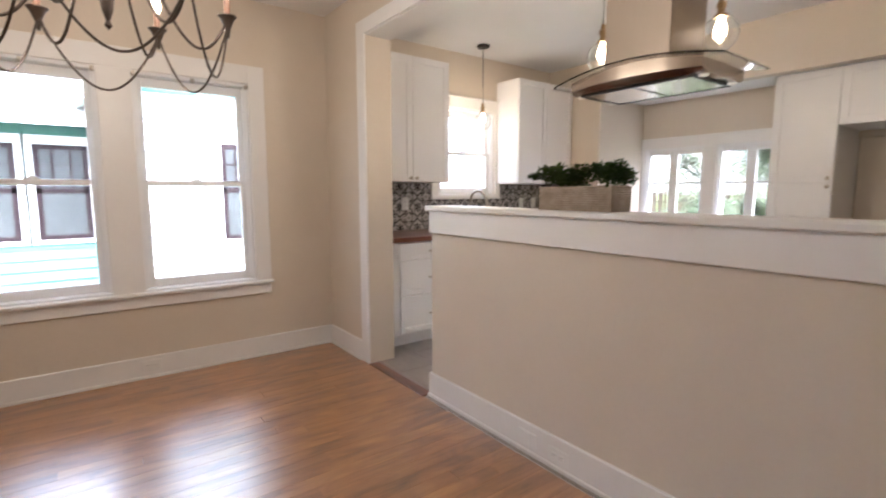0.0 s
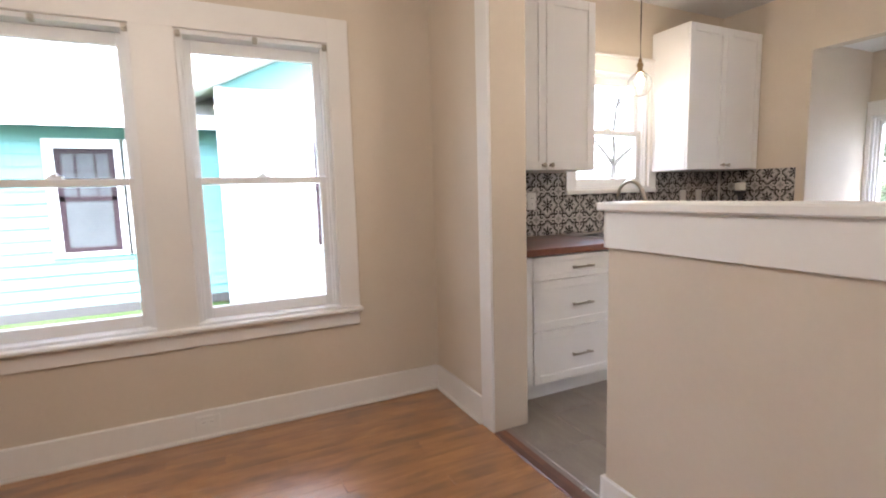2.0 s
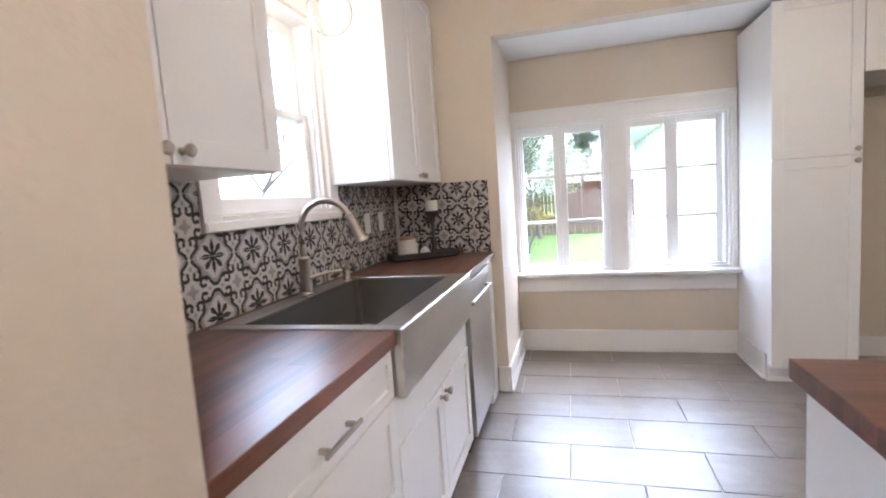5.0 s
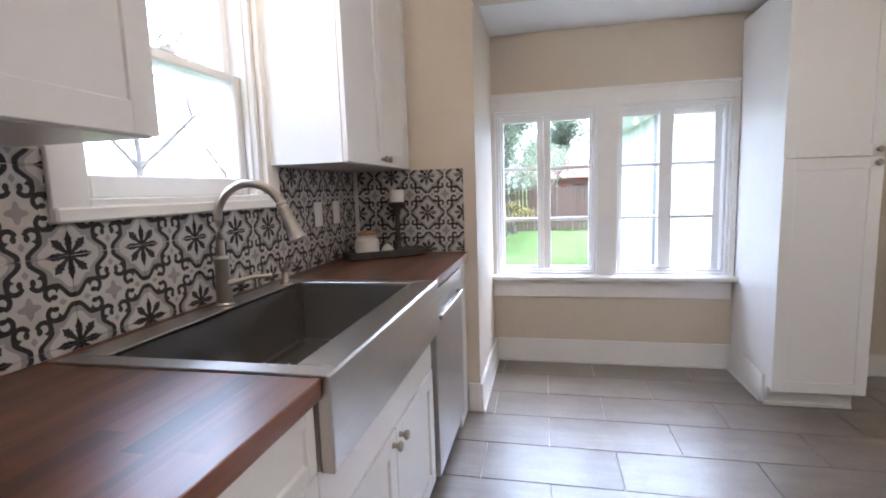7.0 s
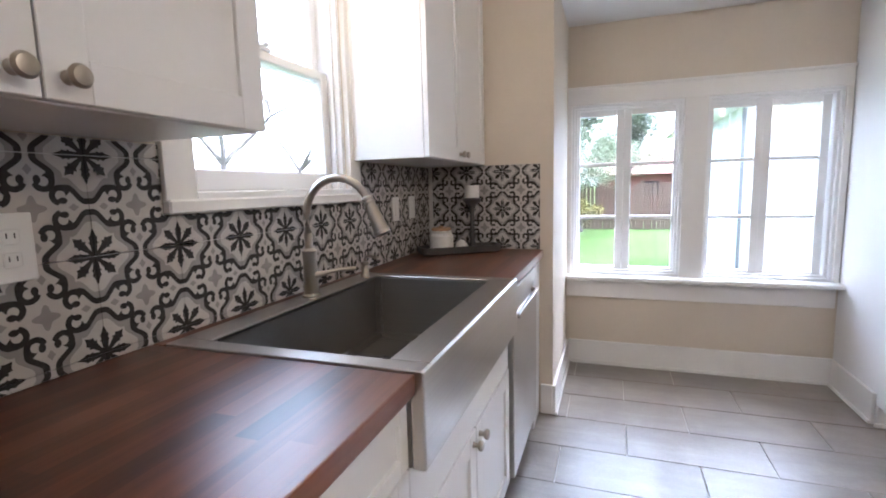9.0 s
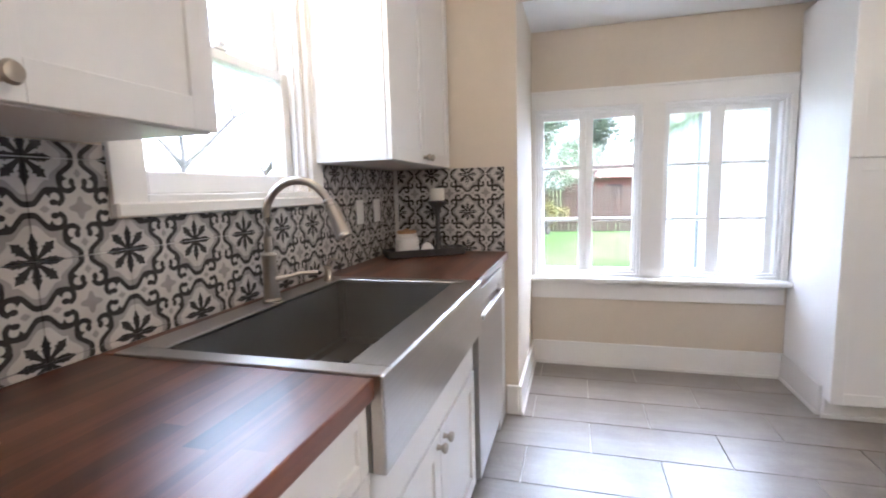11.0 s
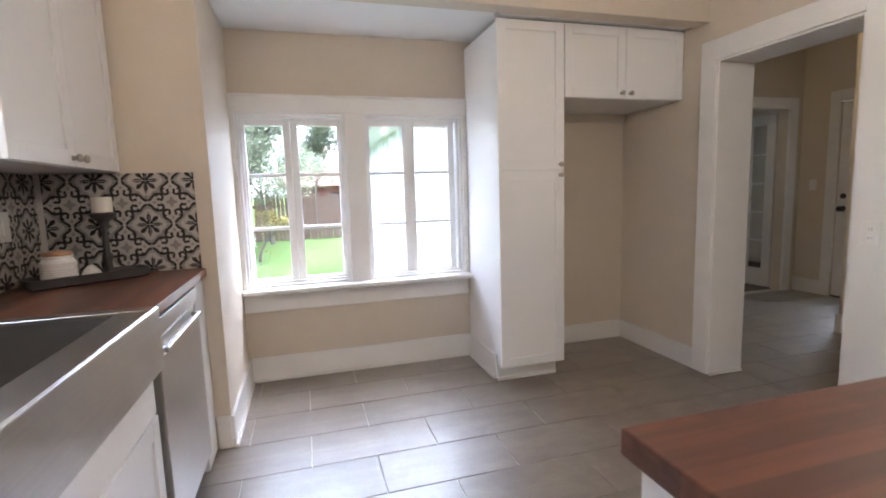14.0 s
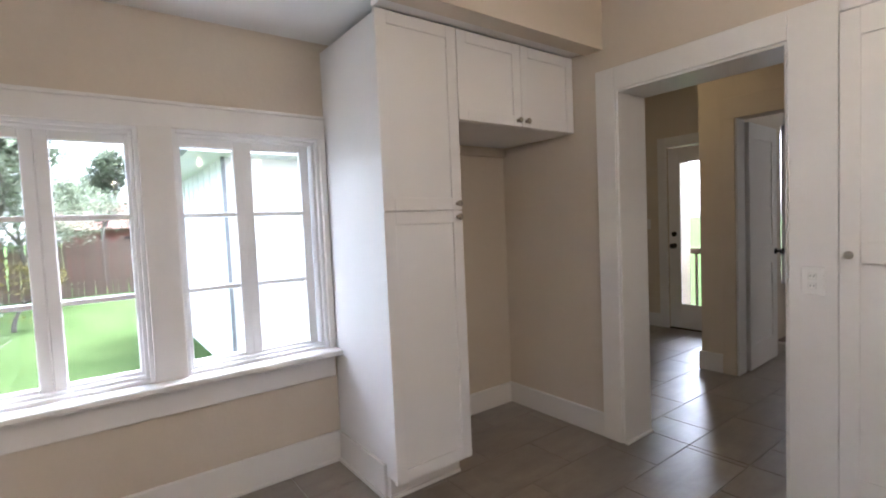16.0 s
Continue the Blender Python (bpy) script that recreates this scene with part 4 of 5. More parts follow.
def pendant(x, y, z, label, power):
    """A clear glass globe on a cord, with a brass socket and a lit bulb."""
    p = thing("pendant_lamp", (x, y, CEIL), label, "lamp", "pendant lamps")
    lathe("canopy", [(0.0, 0.0), (0.06, 0.0), (0.06, -0.012), (0.05, -0.024), (0.012, -0.03), (0.0, -0.03)], black_metal, (x, y, CEIL), p)
    tube("cord", [(x, y, CEIL - 0.025), (x + 0.001, y, (CEIL + z) / 2), (x, y, z + 0.16)], 0.0035, black_metal, p, 8)
    lathe("socket", [(0.006, 0.175), (0.012, 0.168), (0.013, 0.145), (0.021, 0.14), (0.022, 0.12), (0.017, 0.115), (0.018, 0.09), (0.03, 0.085), (0.031, 0.074), (0.0, 0.074)], brass, (x, y, z), p)
    r = 0.082
    outer = [(0.03, 0.078)] + [(r * math.sin(a), r * math.cos(a)) for a in [0.40 + (math.pi - 0.40) * k / 18 for k in range(19)]]
    globe = lathe("globe", [(max(q, 0.0), h) for q, h in outer], glass_material("globe_glass") if "globe_glass" not in bpy.data.materials else bpy.data.materials["globe_glass"], (x, y, z), p, 28)
    globe.visible_shadow = False
    shell = globe.modifiers.new("shell", "SOLIDIFY")
    shell.thickness = 0.0025
    bulb = lathe("bulb", [(0.013, 0.074), (0.014, 0.06), (0.024, 0.035), (0.028, 0.012), (0.022, -0.01), (0.0, -0.022)], bulb_glow, (x, y, z), p, 20)
    bulb.visible_shadow = False
    lamp = new("bulb_light", bpy.data.lights.new("bulb_light", "POINT"))
    lamp.data.energy, lamp.data.color, lamp.data.shadow_soft_size = power, (1.0, 0.84, 0.64), 0.028
    lamp.location = (x, y, z + 0.02)
    return p


pendant(3.0, 3.54, 1.955, "lit clear glass globe pendant over the sink", 0.06)
pendant(2.22, 1.66, 2.02, "lit clear glass globe pendant beside the hood", 0.35)
pendant(2.33, 1.09, 2.02, "lit clear glass globe pendant beside the hood", 0.35)


def chandelier(x, y, z):
    """Six looping bronze arms with candle cups round a stem."""
    c = thing("chandelier", (x, y, CEIL), "dark bronze chandelier with looping arms and candle bulbs", "chandelier")
    lathe("canopy", [(0.0, 0.0), (0.065, 0.0), (0.065, -0.012), (0.03, -0.035), (0.008, -0.045)], bronze, (x, y, CEIL), c)
    tube("chain", [(x, y, CEIL - 0.04), (x, y, z + 0.52)], 0.006, bronze, c, 8)
    lathe("stem", [(0.004, 0.54), (0.014, 0.5), (0.02, 0.44), (0.01, 0.36), (0.009, 0.1), (0.014, 0.05), (0.022, 0.0), (0.016, -0.04), (0.006, -0.07), (0.012, -0.085), (0.0, -0.10)], bronze, (x, y, z), c)
    for k in range(6):
        a = radians(1 + 60 * k)
        ca, sa = math.cos(a), math.sin(a)
        arm = []
        for i in range(25):
            f = i / 24
            r = 0.012 + 0.365 * (f ** 0.8)
            h = 0.34 * (1 - f) ** 1.6 - 0.19 * math.sin(math.pi * f ** 1.15) + 0.01 * f
            arm.append((x + r * ca, y + r * sa, z + h))
        tube("arm", arm, 0.0055, bronze, c, 8)
        b = radians(1 + 60 * k + 60)
        cb, sb = math.cos(b), math.sin(b)
        swag = []
        for i in range(21):
            f = i / 20
            px = x + 0.377 * ((1 - f) * ca + f * cb)
            py = y + 0.377 * ((1 - f) * sa + f * sb)
            swag.append((px, py, z - 0.005 - 0.235 * math.sin(math.pi * f) ** 0.9))
        tube("swag", swag, 0.0042, bronze, c, 8)
        ex, ey = arm[-1][0], arm[-1][1]
        lathe("cup", [(0.005, -0.055), (0.007, -0.04), (0.011, -0.02), (0.024, 0.012), (0.034, 0.022), (0.034, 0.026), (0.012, 0.022)], bronze, (ex, ey, z), c, 18)
        lathe("candle_sleeve", [(0.0115, 0.02), (0.0115, 0.085), (0.0, 0.085)], ivory, (ex, ey, z), c, 14)
        bulb = lathe("bulb", [(0.008, 0.085), (0.016, 0.105), (0.0165, 0.12), (0.010, 0.142), (0.0, 0.16)], bulb_glow, (ex, ey, z), c, 14)
        bulb.visible_shadow = False
        lamp = new("bulb_light", bpy.data.lights.new("bulb_light", "POINT"))
        lamp.data.energy, lamp.data.color, lamp.data.shadow_soft_size = CANDLE, (1.0, 0.86, 0.68), 0.02
        lamp.location = (ex, ey, z + 0.12)
    return c


CANDLE = 0.2
chandelier(-0.036, 1.988, 1.91)

# ---- planter on the half wall ----
planter = thing("planter_box", (1.565, 1.265, 1.194), "pale ribbed planter box with a leafy green plant", "planter")
bm = bmesh.new()
for k in range(11):
    z0 = 1.194 + 0.0094 * k
    g = 0.0012 * (k % 2)
    add_box(bm, 1.495 + g, 1.635 - g, 1.078 + g, 1.452 - g, z0, z0 + 0.0088)
finish("box", bm, wicker, planter, (1.565, 1.265, 1.194), bevel=0.0022, segments=1)
boxes("soil", [(1.503, 1.627, 1.086, 1.444, 1.291, 1.298)], soil, planter)
rng = random.Random(5)


def foliage(name, mat, parent, centres, count, size, rng, at, lift=0.6, stems=None):
    """Many small folded leaves scattered round centres (x, y, z, rx, ry, rz)."""
    bm = bmesh.new()
    for _ in range(count):
        cx, cy, cz, ax, ay, az = rng.choice(centres)
        while True:
            p = Vector((rng.uniform(-1, 1), rng.uniform(-1, 1), rng.uniform(-1, 1)))
            if p.length < 1:
                break
        base = Vector((cx + p.x * ax, cy + p.y * ay, cz + p.z * az))
        d = Vector((p.x + rng.uniform(-0.6, 0.6), p.y + rng.uniform(-0.6, 0.6), lift * rng.uniform(-0.4, 1.0))).normalized()
        s = size * rng.uniform(0.6, 1.25)
        side = d.cross(Vector((rng.uniform(-0.3, 0.3), rng.uniform(-0.3, 0.3), 1))).normalized() * s * 0.34
        fold = d.cross(side).normalized() * s * 0.1
        a, m1, tip = base, base + d * s * 0.5, base + d * s
        v = [bm.verts.new(q) for q in (a, m1 + side + fold, tip, m1 - side + fold, m1)]
        bm.faces.new((v[0], v[4], v[1]))
        bm.faces.new((v[1], v[4], v[2]))
        bm.faces.new((v[0], v[3], v[4]))
        bm.faces.new((v[3], v[2], v[4]))
    me = bpy.data.meshes.new(name)
    bmesh.ops.translate(bm, verts=bm.verts, vec=-Vector(at))
    bm.to_mesh(me)
    bm.free()
    me.materials.append(mat)
    ob = new(name, me)
    ob.parent = parent
    ob.location = Vector(at) - (origin_of(parent) if parent else Vector((0, 0, 0)))
    return ob


tufts = []
for k in range(26):
    y = rng.uniform(1.09, 1.45)
    tufts.append((1.565 + rng.uniform(-0.07, 0.07), y, 1.318 + rng.uniform(0.0, 0.058), 0.035, 0.04, 0.03))
tufts += [(1.53, 1.04, 1.343, 0.03, 0.03, 0.014), (1.52, 1.49, 1.343, 0.03, 0.03, 0.012)]
foliage("leaves", leaf_dark, planter, tufts, 3600, 0.021, rng, (1.565, 1.265, 1.31))
bm = bmesh.new()
for k in range(60):
    y = rng.uniform(1.1, 1.43)
    p0 = Vector((1.565 + rng.uniform(-0.05, 0.05), y, 1.296))
    p1 = p0 + Vector((rng.uniform(-0.06, 0.06), rng.uniform(-0.05, 0.05), rng.uniform(0.04, 0.1)))
    w = Vector((0.0012, 0.0012, 0))
    v = [bm.verts.new(q) for q in (p0 - w, p0 + w, p1 + w * 0.5, p1 - w * 0.5)]
    bm.faces.new(v)
finish("stems", bm, leaf_dark, planter, (1.565, 1.265, 1.306))

# ---- things on the counter ----
tray_turn = Matrix.Translation((4.138, 3.615, 0.912)) @ Matrix.Rotation(radians(-55), 4, "Z")
tray = thing("serving_tray", (4.138, 3.615, 0.912), "long dark slate-grey tray on the counter corner", "tray")


def rounded(half_x, half_y, r, z):
    """A rounded rectangle's corner points at one height, three to a corner."""
    out = []
    for sx, sy, a0 in ((1, 1, 0), (-1, 1, 90), (-1, -1, 180), (1, -1, 270)):
        for k in range(4):
            a = radians(a0 + 30 * k)
            out.append((sx * (half_x - r) + r * math.cos(a), sy * (half_y - r) + r * math.sin(a), z))
    return out


bm = bmesh.new()
loops = [[bm.verts.new(p) for p in rounded(*q)] for q in ((0.202, 0.056, 0.02, 0.0), (0.212, 0.066, 0.028, 0.006), (0.216, 0.07, 0.03, 0.04), (0.209, 0.063, 0.024, 0.04), (0.204, 0.058, 0.02, 0.009))]
for lo, hi in zip(loops, loops[1:]):
    for k in range(16):
        bm.faces.new([lo[k], lo[(k + 1) % 16], hi[(k + 1) % 16], hi[k]])
bm.faces.new(loops[0])
bm.faces.new(loops[-1])
bmesh.ops.transform(bm, matrix=tray_turn, verts=bm.verts)
finish("body", bm, slate, tray, (4.138, 3.615, 0.912), smooth=True)
jar = thing("ceramic_jar", (4.085, 3.695, 0.921), "white textured ceramic jar with a wooden lid", "jar")
pot = [(0, 0), (0.055, 0), (0.06, 0.006)]
for k in range(7):
    pot += [(0.0618, 0.010 + 0.0085 * k), (0.0600, 0.0145 + 0.0085 * k)]
pot += [(0.0615, 0.074), (0.061, 0.086), (0.054, 0.095), (0.051, 0.099), (0.052, 0.108), (0.0535, 0.112), (0, 0.112)]
lathe("pot", pot, ceramic, (4.085, 3.695, 0.921), jar, 32)
lathe("lid", [(0, 0.112), (0.05, 0.113), (0.051, 0.122), (0.047, 0.127), (0.012, 0.129), (0.011, 0.135), (0.0, 0.137)], cork, (4.085, 3.695, 0.921), jar, 32)
stand = thing("candle_holder", (4.178, 3.555, 0.921), "dark turned candle stand with a short candle", "candle holder")
lathe("stand", [(0.0, 0), (0.045, 0), (0.045, 0.01), (0.02, 0.022), (0.013, 0.06), (0.021, 0.085), (0.012, 0.11), (0.012, 0.2), (0.02, 0.235), (0.045, 0.255), (0.05, 0.27), (0.042, 0.275), (0.0, 0.27)], slate, (4.178, 3.555, 0.921), stand, 24)
lathe("candle", [(0.0, 0.27), (0.037, 0.27), (0.038, 0.273), (0.038, 0.335), (0.036, 0.339), (0.0, 0.336)], wax, (4.178, 3.555, 0.921), stand, 24)
shell_dish = thing("ceramic_pinch_pot", (4.128, 3.60, 0.921), "small white folded ceramic dish on the tray", "dish")
lathe("cup", [(0.0, 0.0), (0.033, 0.0), (0.039, 0.015), (0.027, 0.041), (0.013, 0.058), (0.0, 0.063)], ceramic, (4.128, 3.60, 0.921), shell_dish, 18)


# ---- plates and outlets ----
def plate(face, plane, u, z, w=0.07, h=0.115, label="white duplex outlet plate", slots=True, category="outlet"):
    p = facing(face, plane, [(u, u, -0.003, -0.003, z, z)])[0]
    o = thing("wall_outlet" if category == "outlet" else "light_switch", (p[0], p[2], z), label, category, "wall plates")
    boxes("plate", facing(face, plane, [(u - w / 2, u + w / 2, -0.006, 0, z - h / 2, z + h / 2)]), plate_plastic, o, bevel=0.002)
    if slots:
        wide = w > h
        for s in (-1, 1):
            du, dz = (s * 0.02, 0) if wide else (0, s * 0.02)
            boxes("socket", facing(face, plane, [(u + du - 0.014, u + du + 0.014, -0.009, -0.006, z + dz - 0.014, z + dz + 0.014)]), plate_plastic, o, bevel=0.003)
            boxes("slot", facing(face, plane, [(u + du - 0.007, u + du - 0.005, -0.0095, -0.009, z + dz - 0.003, z + dz + 0.006), (u + du + 0.005, u + du + 0.007, -0.0095, -0.009, z + dz - 0.003, z + dz + 0.006)]), dark_gap, o)
    else:
        boxes("rocker", facing(face, plane, [(u - 0.016, u + 0.016, -0.010, -0.006, z - 0.032, z + 0.032)]), plate_plastic, o, bevel=0.003)
    return o


plate("-x", 1.517, 1.315, 0.068, 0.115, 0.07, "white outlet plate set in the baseboard")
plate("-x", 1.517, 1.505, 0.078, 0.115, 0.07, "white blank plate set in the baseboard", False, "switch")
plate("-y", YD - 0.018, 0.15, 0.09, 0.115, 0.07, "white outlet plate in the baseboard under the windows")
plate("-y", YK - 0.009, 2.30, 1.165, 0.075, 0.12, "white outlet plate on patterned tiles")
plate("-y", YK - 0.009, 3.87, 1.155, 0.07, 0.115, "white switch plate on patterned tiles", False, "switch")
plate("-y", YK - 0.009, 4.07, 1.155, 0.07, 0.115, "white switch plate on patterned tiles", False, "switch")
plate("+y", YS + 0.02, 3.365, 0.99, 0.078, 0.115, "white outlet plate beside the hall doorway")

# ---- doors ----
closet = thing("closet_door", (2.85, YS + 0.01, 0), "white panelled closet door with a small knob", "door", kind="structure")
boxes("leaf", facing("+y", YS + 0.026, ring(2.50, 3.2785, 0.02, 2.02, 0.062, 0, 0.024, 0.10, 0.2) + [(2.562, 3.212, 0, 0.024, 1.066, 1.15), (2.556, 3.218, 0.01, 0.022, 0.2, 1.94)]), trim_paint, closet, bevel=0.002)
knob(closet, "+y", YS + 0.026, 3.245, 1.10, nickel)

back = thing("door_1", (5.14, -2.62, 0), "white back door with a full glass light", "door", kind="structure")
boxes("leaf", facing("+y", -2.60, ring(4.78, 5.50, 0.01, 2.01, 0.12, 0, 0.044, 0.16, 0.26)), trim_paint, back, bevel=0.003)
boxes("glass_bead", facing("+y", -2.594, ring(4.89, 5.39, 0.26, 1.86, 0.022, 0, 0.02)), trim_paint, back, bevel=0.003)
pane(back, "+y", -2.61, 4.90, 5.38, 0.27, 1.85, 0.01)
lathe("deadbolt", [(0.028, 0), (0.028, 0.012), (0.02, 0.018), (0.0, 0.018)], black_metal, (5.44, -2.60, 1.06), back, 20, Matrix.Rotation(radians(-90), 4, "X"))
lathe("door_knob", [(0.03, 0), (0.03, 0.008), (0.012, 0.014), (0.012, 0.03), (0.027, 0.042), (0.029, 0.055), (0.018, 0.066), (0.0, 0.068)], black_metal, (5.44, -2.60, 0.93), back, 20, Matrix.Rotation(radians(-90), 4, "X"))
trim("casing", facing("+y", -2.58, [(5.50, 5.60, -0.02, 0, 0, 2.13), (4.68, 4.78, -0.02, 0, 0, 2.13), (4.78, 5.50, -0.02, 0, 2.02, 2.13)]), "white casing round the back door", 0.003)
trim("door_sill", facing("+y", -2.58, [(4.78, 5.50, 0.0, 0.13, -0.006, 0.012)]), "dark sill under the back door", 0.003, black_metal)
plate("+y", -2.58, 5.74, 1.18, 0.075, 0.115, "white switch plate in the hall", False, "switch")

glazed = thing("door_2", (6.03, -2.37, 0), "white fifteen-light glazed door standing open", "door", kind="structure")
bm = bmesh.new()
spans = [(0, 0.1, -0.02, 0.02, 0.012, 1.98), (0.66, 0.76, -0.02, 0.02, 0.012, 1.98), (0.1, 0.66, -0.02, 0.02, 0.012, 0.22), (0.1, 0.66, -0.02, 0.02, 1.87, 1.98)]
spans += [(0.1 + 0.187 * k - 0.01, 0.1 + 0.187 * k + 0.01, -0.012, 0.012, 0.22, 1.87) for k in (1, 2)]
spans += [(0.1, 0.66, -0.012, 0.012, 0.22 + 0.33 * k - 0.01, 0.22 + 0.33 * k + 0.01) for k in (1, 2, 3, 4)]
for s in spans:
    add_box(bm, *s)
swing = Matrix.Translation((6.04, -2.40, 0)) @ Matrix.Rotation(radians(4), 4, "Z")
bmesh.ops.transform(bm, matrix=swing, verts=bm.verts)
finish("leaf", bm, trim_paint, glazed, (6.04, -2.40, 0))
bm = bmesh.new()
add_box(bm, 0.1, 0.66, -0.002, 0.002, 0.22, 1.87)
bmesh.ops.transform(bm, matrix=swing, verts=bm.verts)
finish("pane", bm, pane_glass, glazed, (6.04, -2.40, 0.22)).visible_shadow = False
trim("casing", facing("-x", 5.9, [(-2.50, -2.38, -0.02, 0, 0, 2.12), (-1.50, -1.38, -0.02, 0, 0, 2.12), (-2.38, -1.50, -0.02, 0, 2.0, 2.12)]), "white casing round the glazed door", 0.003)

inner = thing("door_3", (4.29, -1.5, 0), "white panelled bedroom door standing open", "door", kind="structure")
bm = bmesh.new()
for s in ring(0, 0.615, 0.012, 1.97, 0.11, -0.018, 0.018, 0.12, 0.2) + [(0.105, 0.51, -0.008, 0.008, 0.2, 1.86), (0.11, 0.505, -0.018, 0.018, 0.84, 0.98)]:
    add_box(bm, *s)
swing = Matrix.Translation((4.29, -1.51, 0)) @ Matrix.Rotation(radians(-88), 4, "Z")
bmesh.ops.transform(bm, matrix=swing, verts=bm.verts)
finish("leaf", bm, trim_paint, inner, (4.29, -1.51, 0))
lathe("door_knob", [(0.026, 0), (0.026, 0.006), (0.01, 0.012), (0.01, 0.035), (0.026, 0.045), (0.028, 0.058), (0.0, 0.066)], black_metal, (4.285, -2.06, 0.93), inner, 20, Matrix.Rotation(radians(-90), 4, "Y"))
trim("casing", facing("+y", -1.36, [(4.31, 4.41, -0.02, 0, 0, 1.99), (3.40, 3.50, -0.02, 0, 0, 1.99), (3.40, 4.41, -0.02, 0, 1.99, 2.15)]), "wide casing round the bedroom doorway", 0.003, wall_paint)
trim("jamb", [(4.296, 4.31, -1.49, -1.352, 0, 1.99), (3.5, 3.514, -1.49, -1.352, 0, 1.99)], "white jambs of the bedroom doorway", 0.002)

sash_window("window_6", "+x", 4.50, -3.7, -2.85, 0.55, 2.1, 1.35, "white bedroom window behind slatted blinds", 0.03)
blind = thing("window_blind", (4.47, -3.27, 2.1), "white slatted blind over the bedroom window", "blind")
bm = bmesh.new()
for k in range(56):
    z = 0.58 + 0.0265 * k
    v = add_box(bm, 4.472, 4.494, -3.69, -2.86, z, z + 0.0015)
    bmesh.ops.rotate(bm, cent=(4.483, -3.27, z), matrix=Matrix.Rotation(radians(4), 3, "Y"), verts=v)
tagged(finish("slats", bm, blind_white, blind, (4.483, -3.27, 0.58)), kind="stuff")
boxes("head_rail", [(4.465, 4.498, -3.70, -2.85, 2.065, 2.1)], blind_white, blind, bevel=0.002)

bedroom_day = new("window_light", bpy.data.lights.new("window_light", "AREA"))
bedroom_day.data.shape, bedroom_day.data.size, bedroom_day.data.size_y, bedroom_day.data.energy = "RECTANGLE", 0.8, 1.4, 1.6
bedroom_day.matrix_basis = look((4.53, -3.275, 1.32), (3.5, -3.275, 1.32))
hall_lamp = thing("ceiling_lamp", (4.9, -0.6, CEIL), "small frosted ceiling lamp in the hall", "lamp")
lathe("base", [(0.0, 0.0), (0.13, 0.0), (0.13, -0.02), (0.0, -0.02)], nickel, (4.9, -0.6, CEIL), hall_lamp)
lathe("shade", [(0.12, -0.02), (0.118, -0.05), (0.09, -0.085), (0.0, -0.1)], glowing("frosted_shade", (1.0, 0.72, 0.36), 0.9), (4.9, -0.6, CEIL), hall_lamp)


# ---- outside ----
GROUND = -0.5
ground = plain("ground", (-120, 400, -200, 200, GROUND - 0.1, GROUND), grass, "green lawn round the house", "ground")
rng = random.Random(11)


def paling(lengths):
    meshes = []
    for h in lengths:
        bm = bmesh.new()
        add_box(bm, -0.011, 0.011, -0.0665, 0.0665, 0, h)
        top = [v for v in bm.verts if v.co.z > h - 0.01]
        for v in top:
            v.co.y *= 0.93
        bmesh.ops.bevel(bm, geom=list(bm.edges), offset=0.003, segments=1, affect="EDGES")
        me = bpy.data.meshes.new("picket")
        bm.to_mesh(me)
        bm.free()
        me.materials.append(fence_wood)
        meshes.append(me)
    return meshes


fence = thing("picket_fence", (21.5, 2.0, GROUND), "weathered brown wooden fence at the end of the lawn", "fence")
boxes("rail", [(21.53, 21.58, -14, 22, GROUND + 0.3, GROUND + 0.38), (21.53, 21.58, -14, 22, GROUND + 1.3, GROUND + 1.38)], fence_wood, fence)
pickets = paling([1.68, 1.75, 1.8, 1.86])
for k in range(235):
    p = new("picket", pickets[rng.randrange(4)])
    p.parent = fence
    p.location = (0, -15.8 + 0.148 * k + rng.uniform(-0.012, 0.012), 0)
    p.rotation_euler = (radians(rng.uniform(-1.5, 1.5)), 0, radians(rng.uniform(-3, 3)))


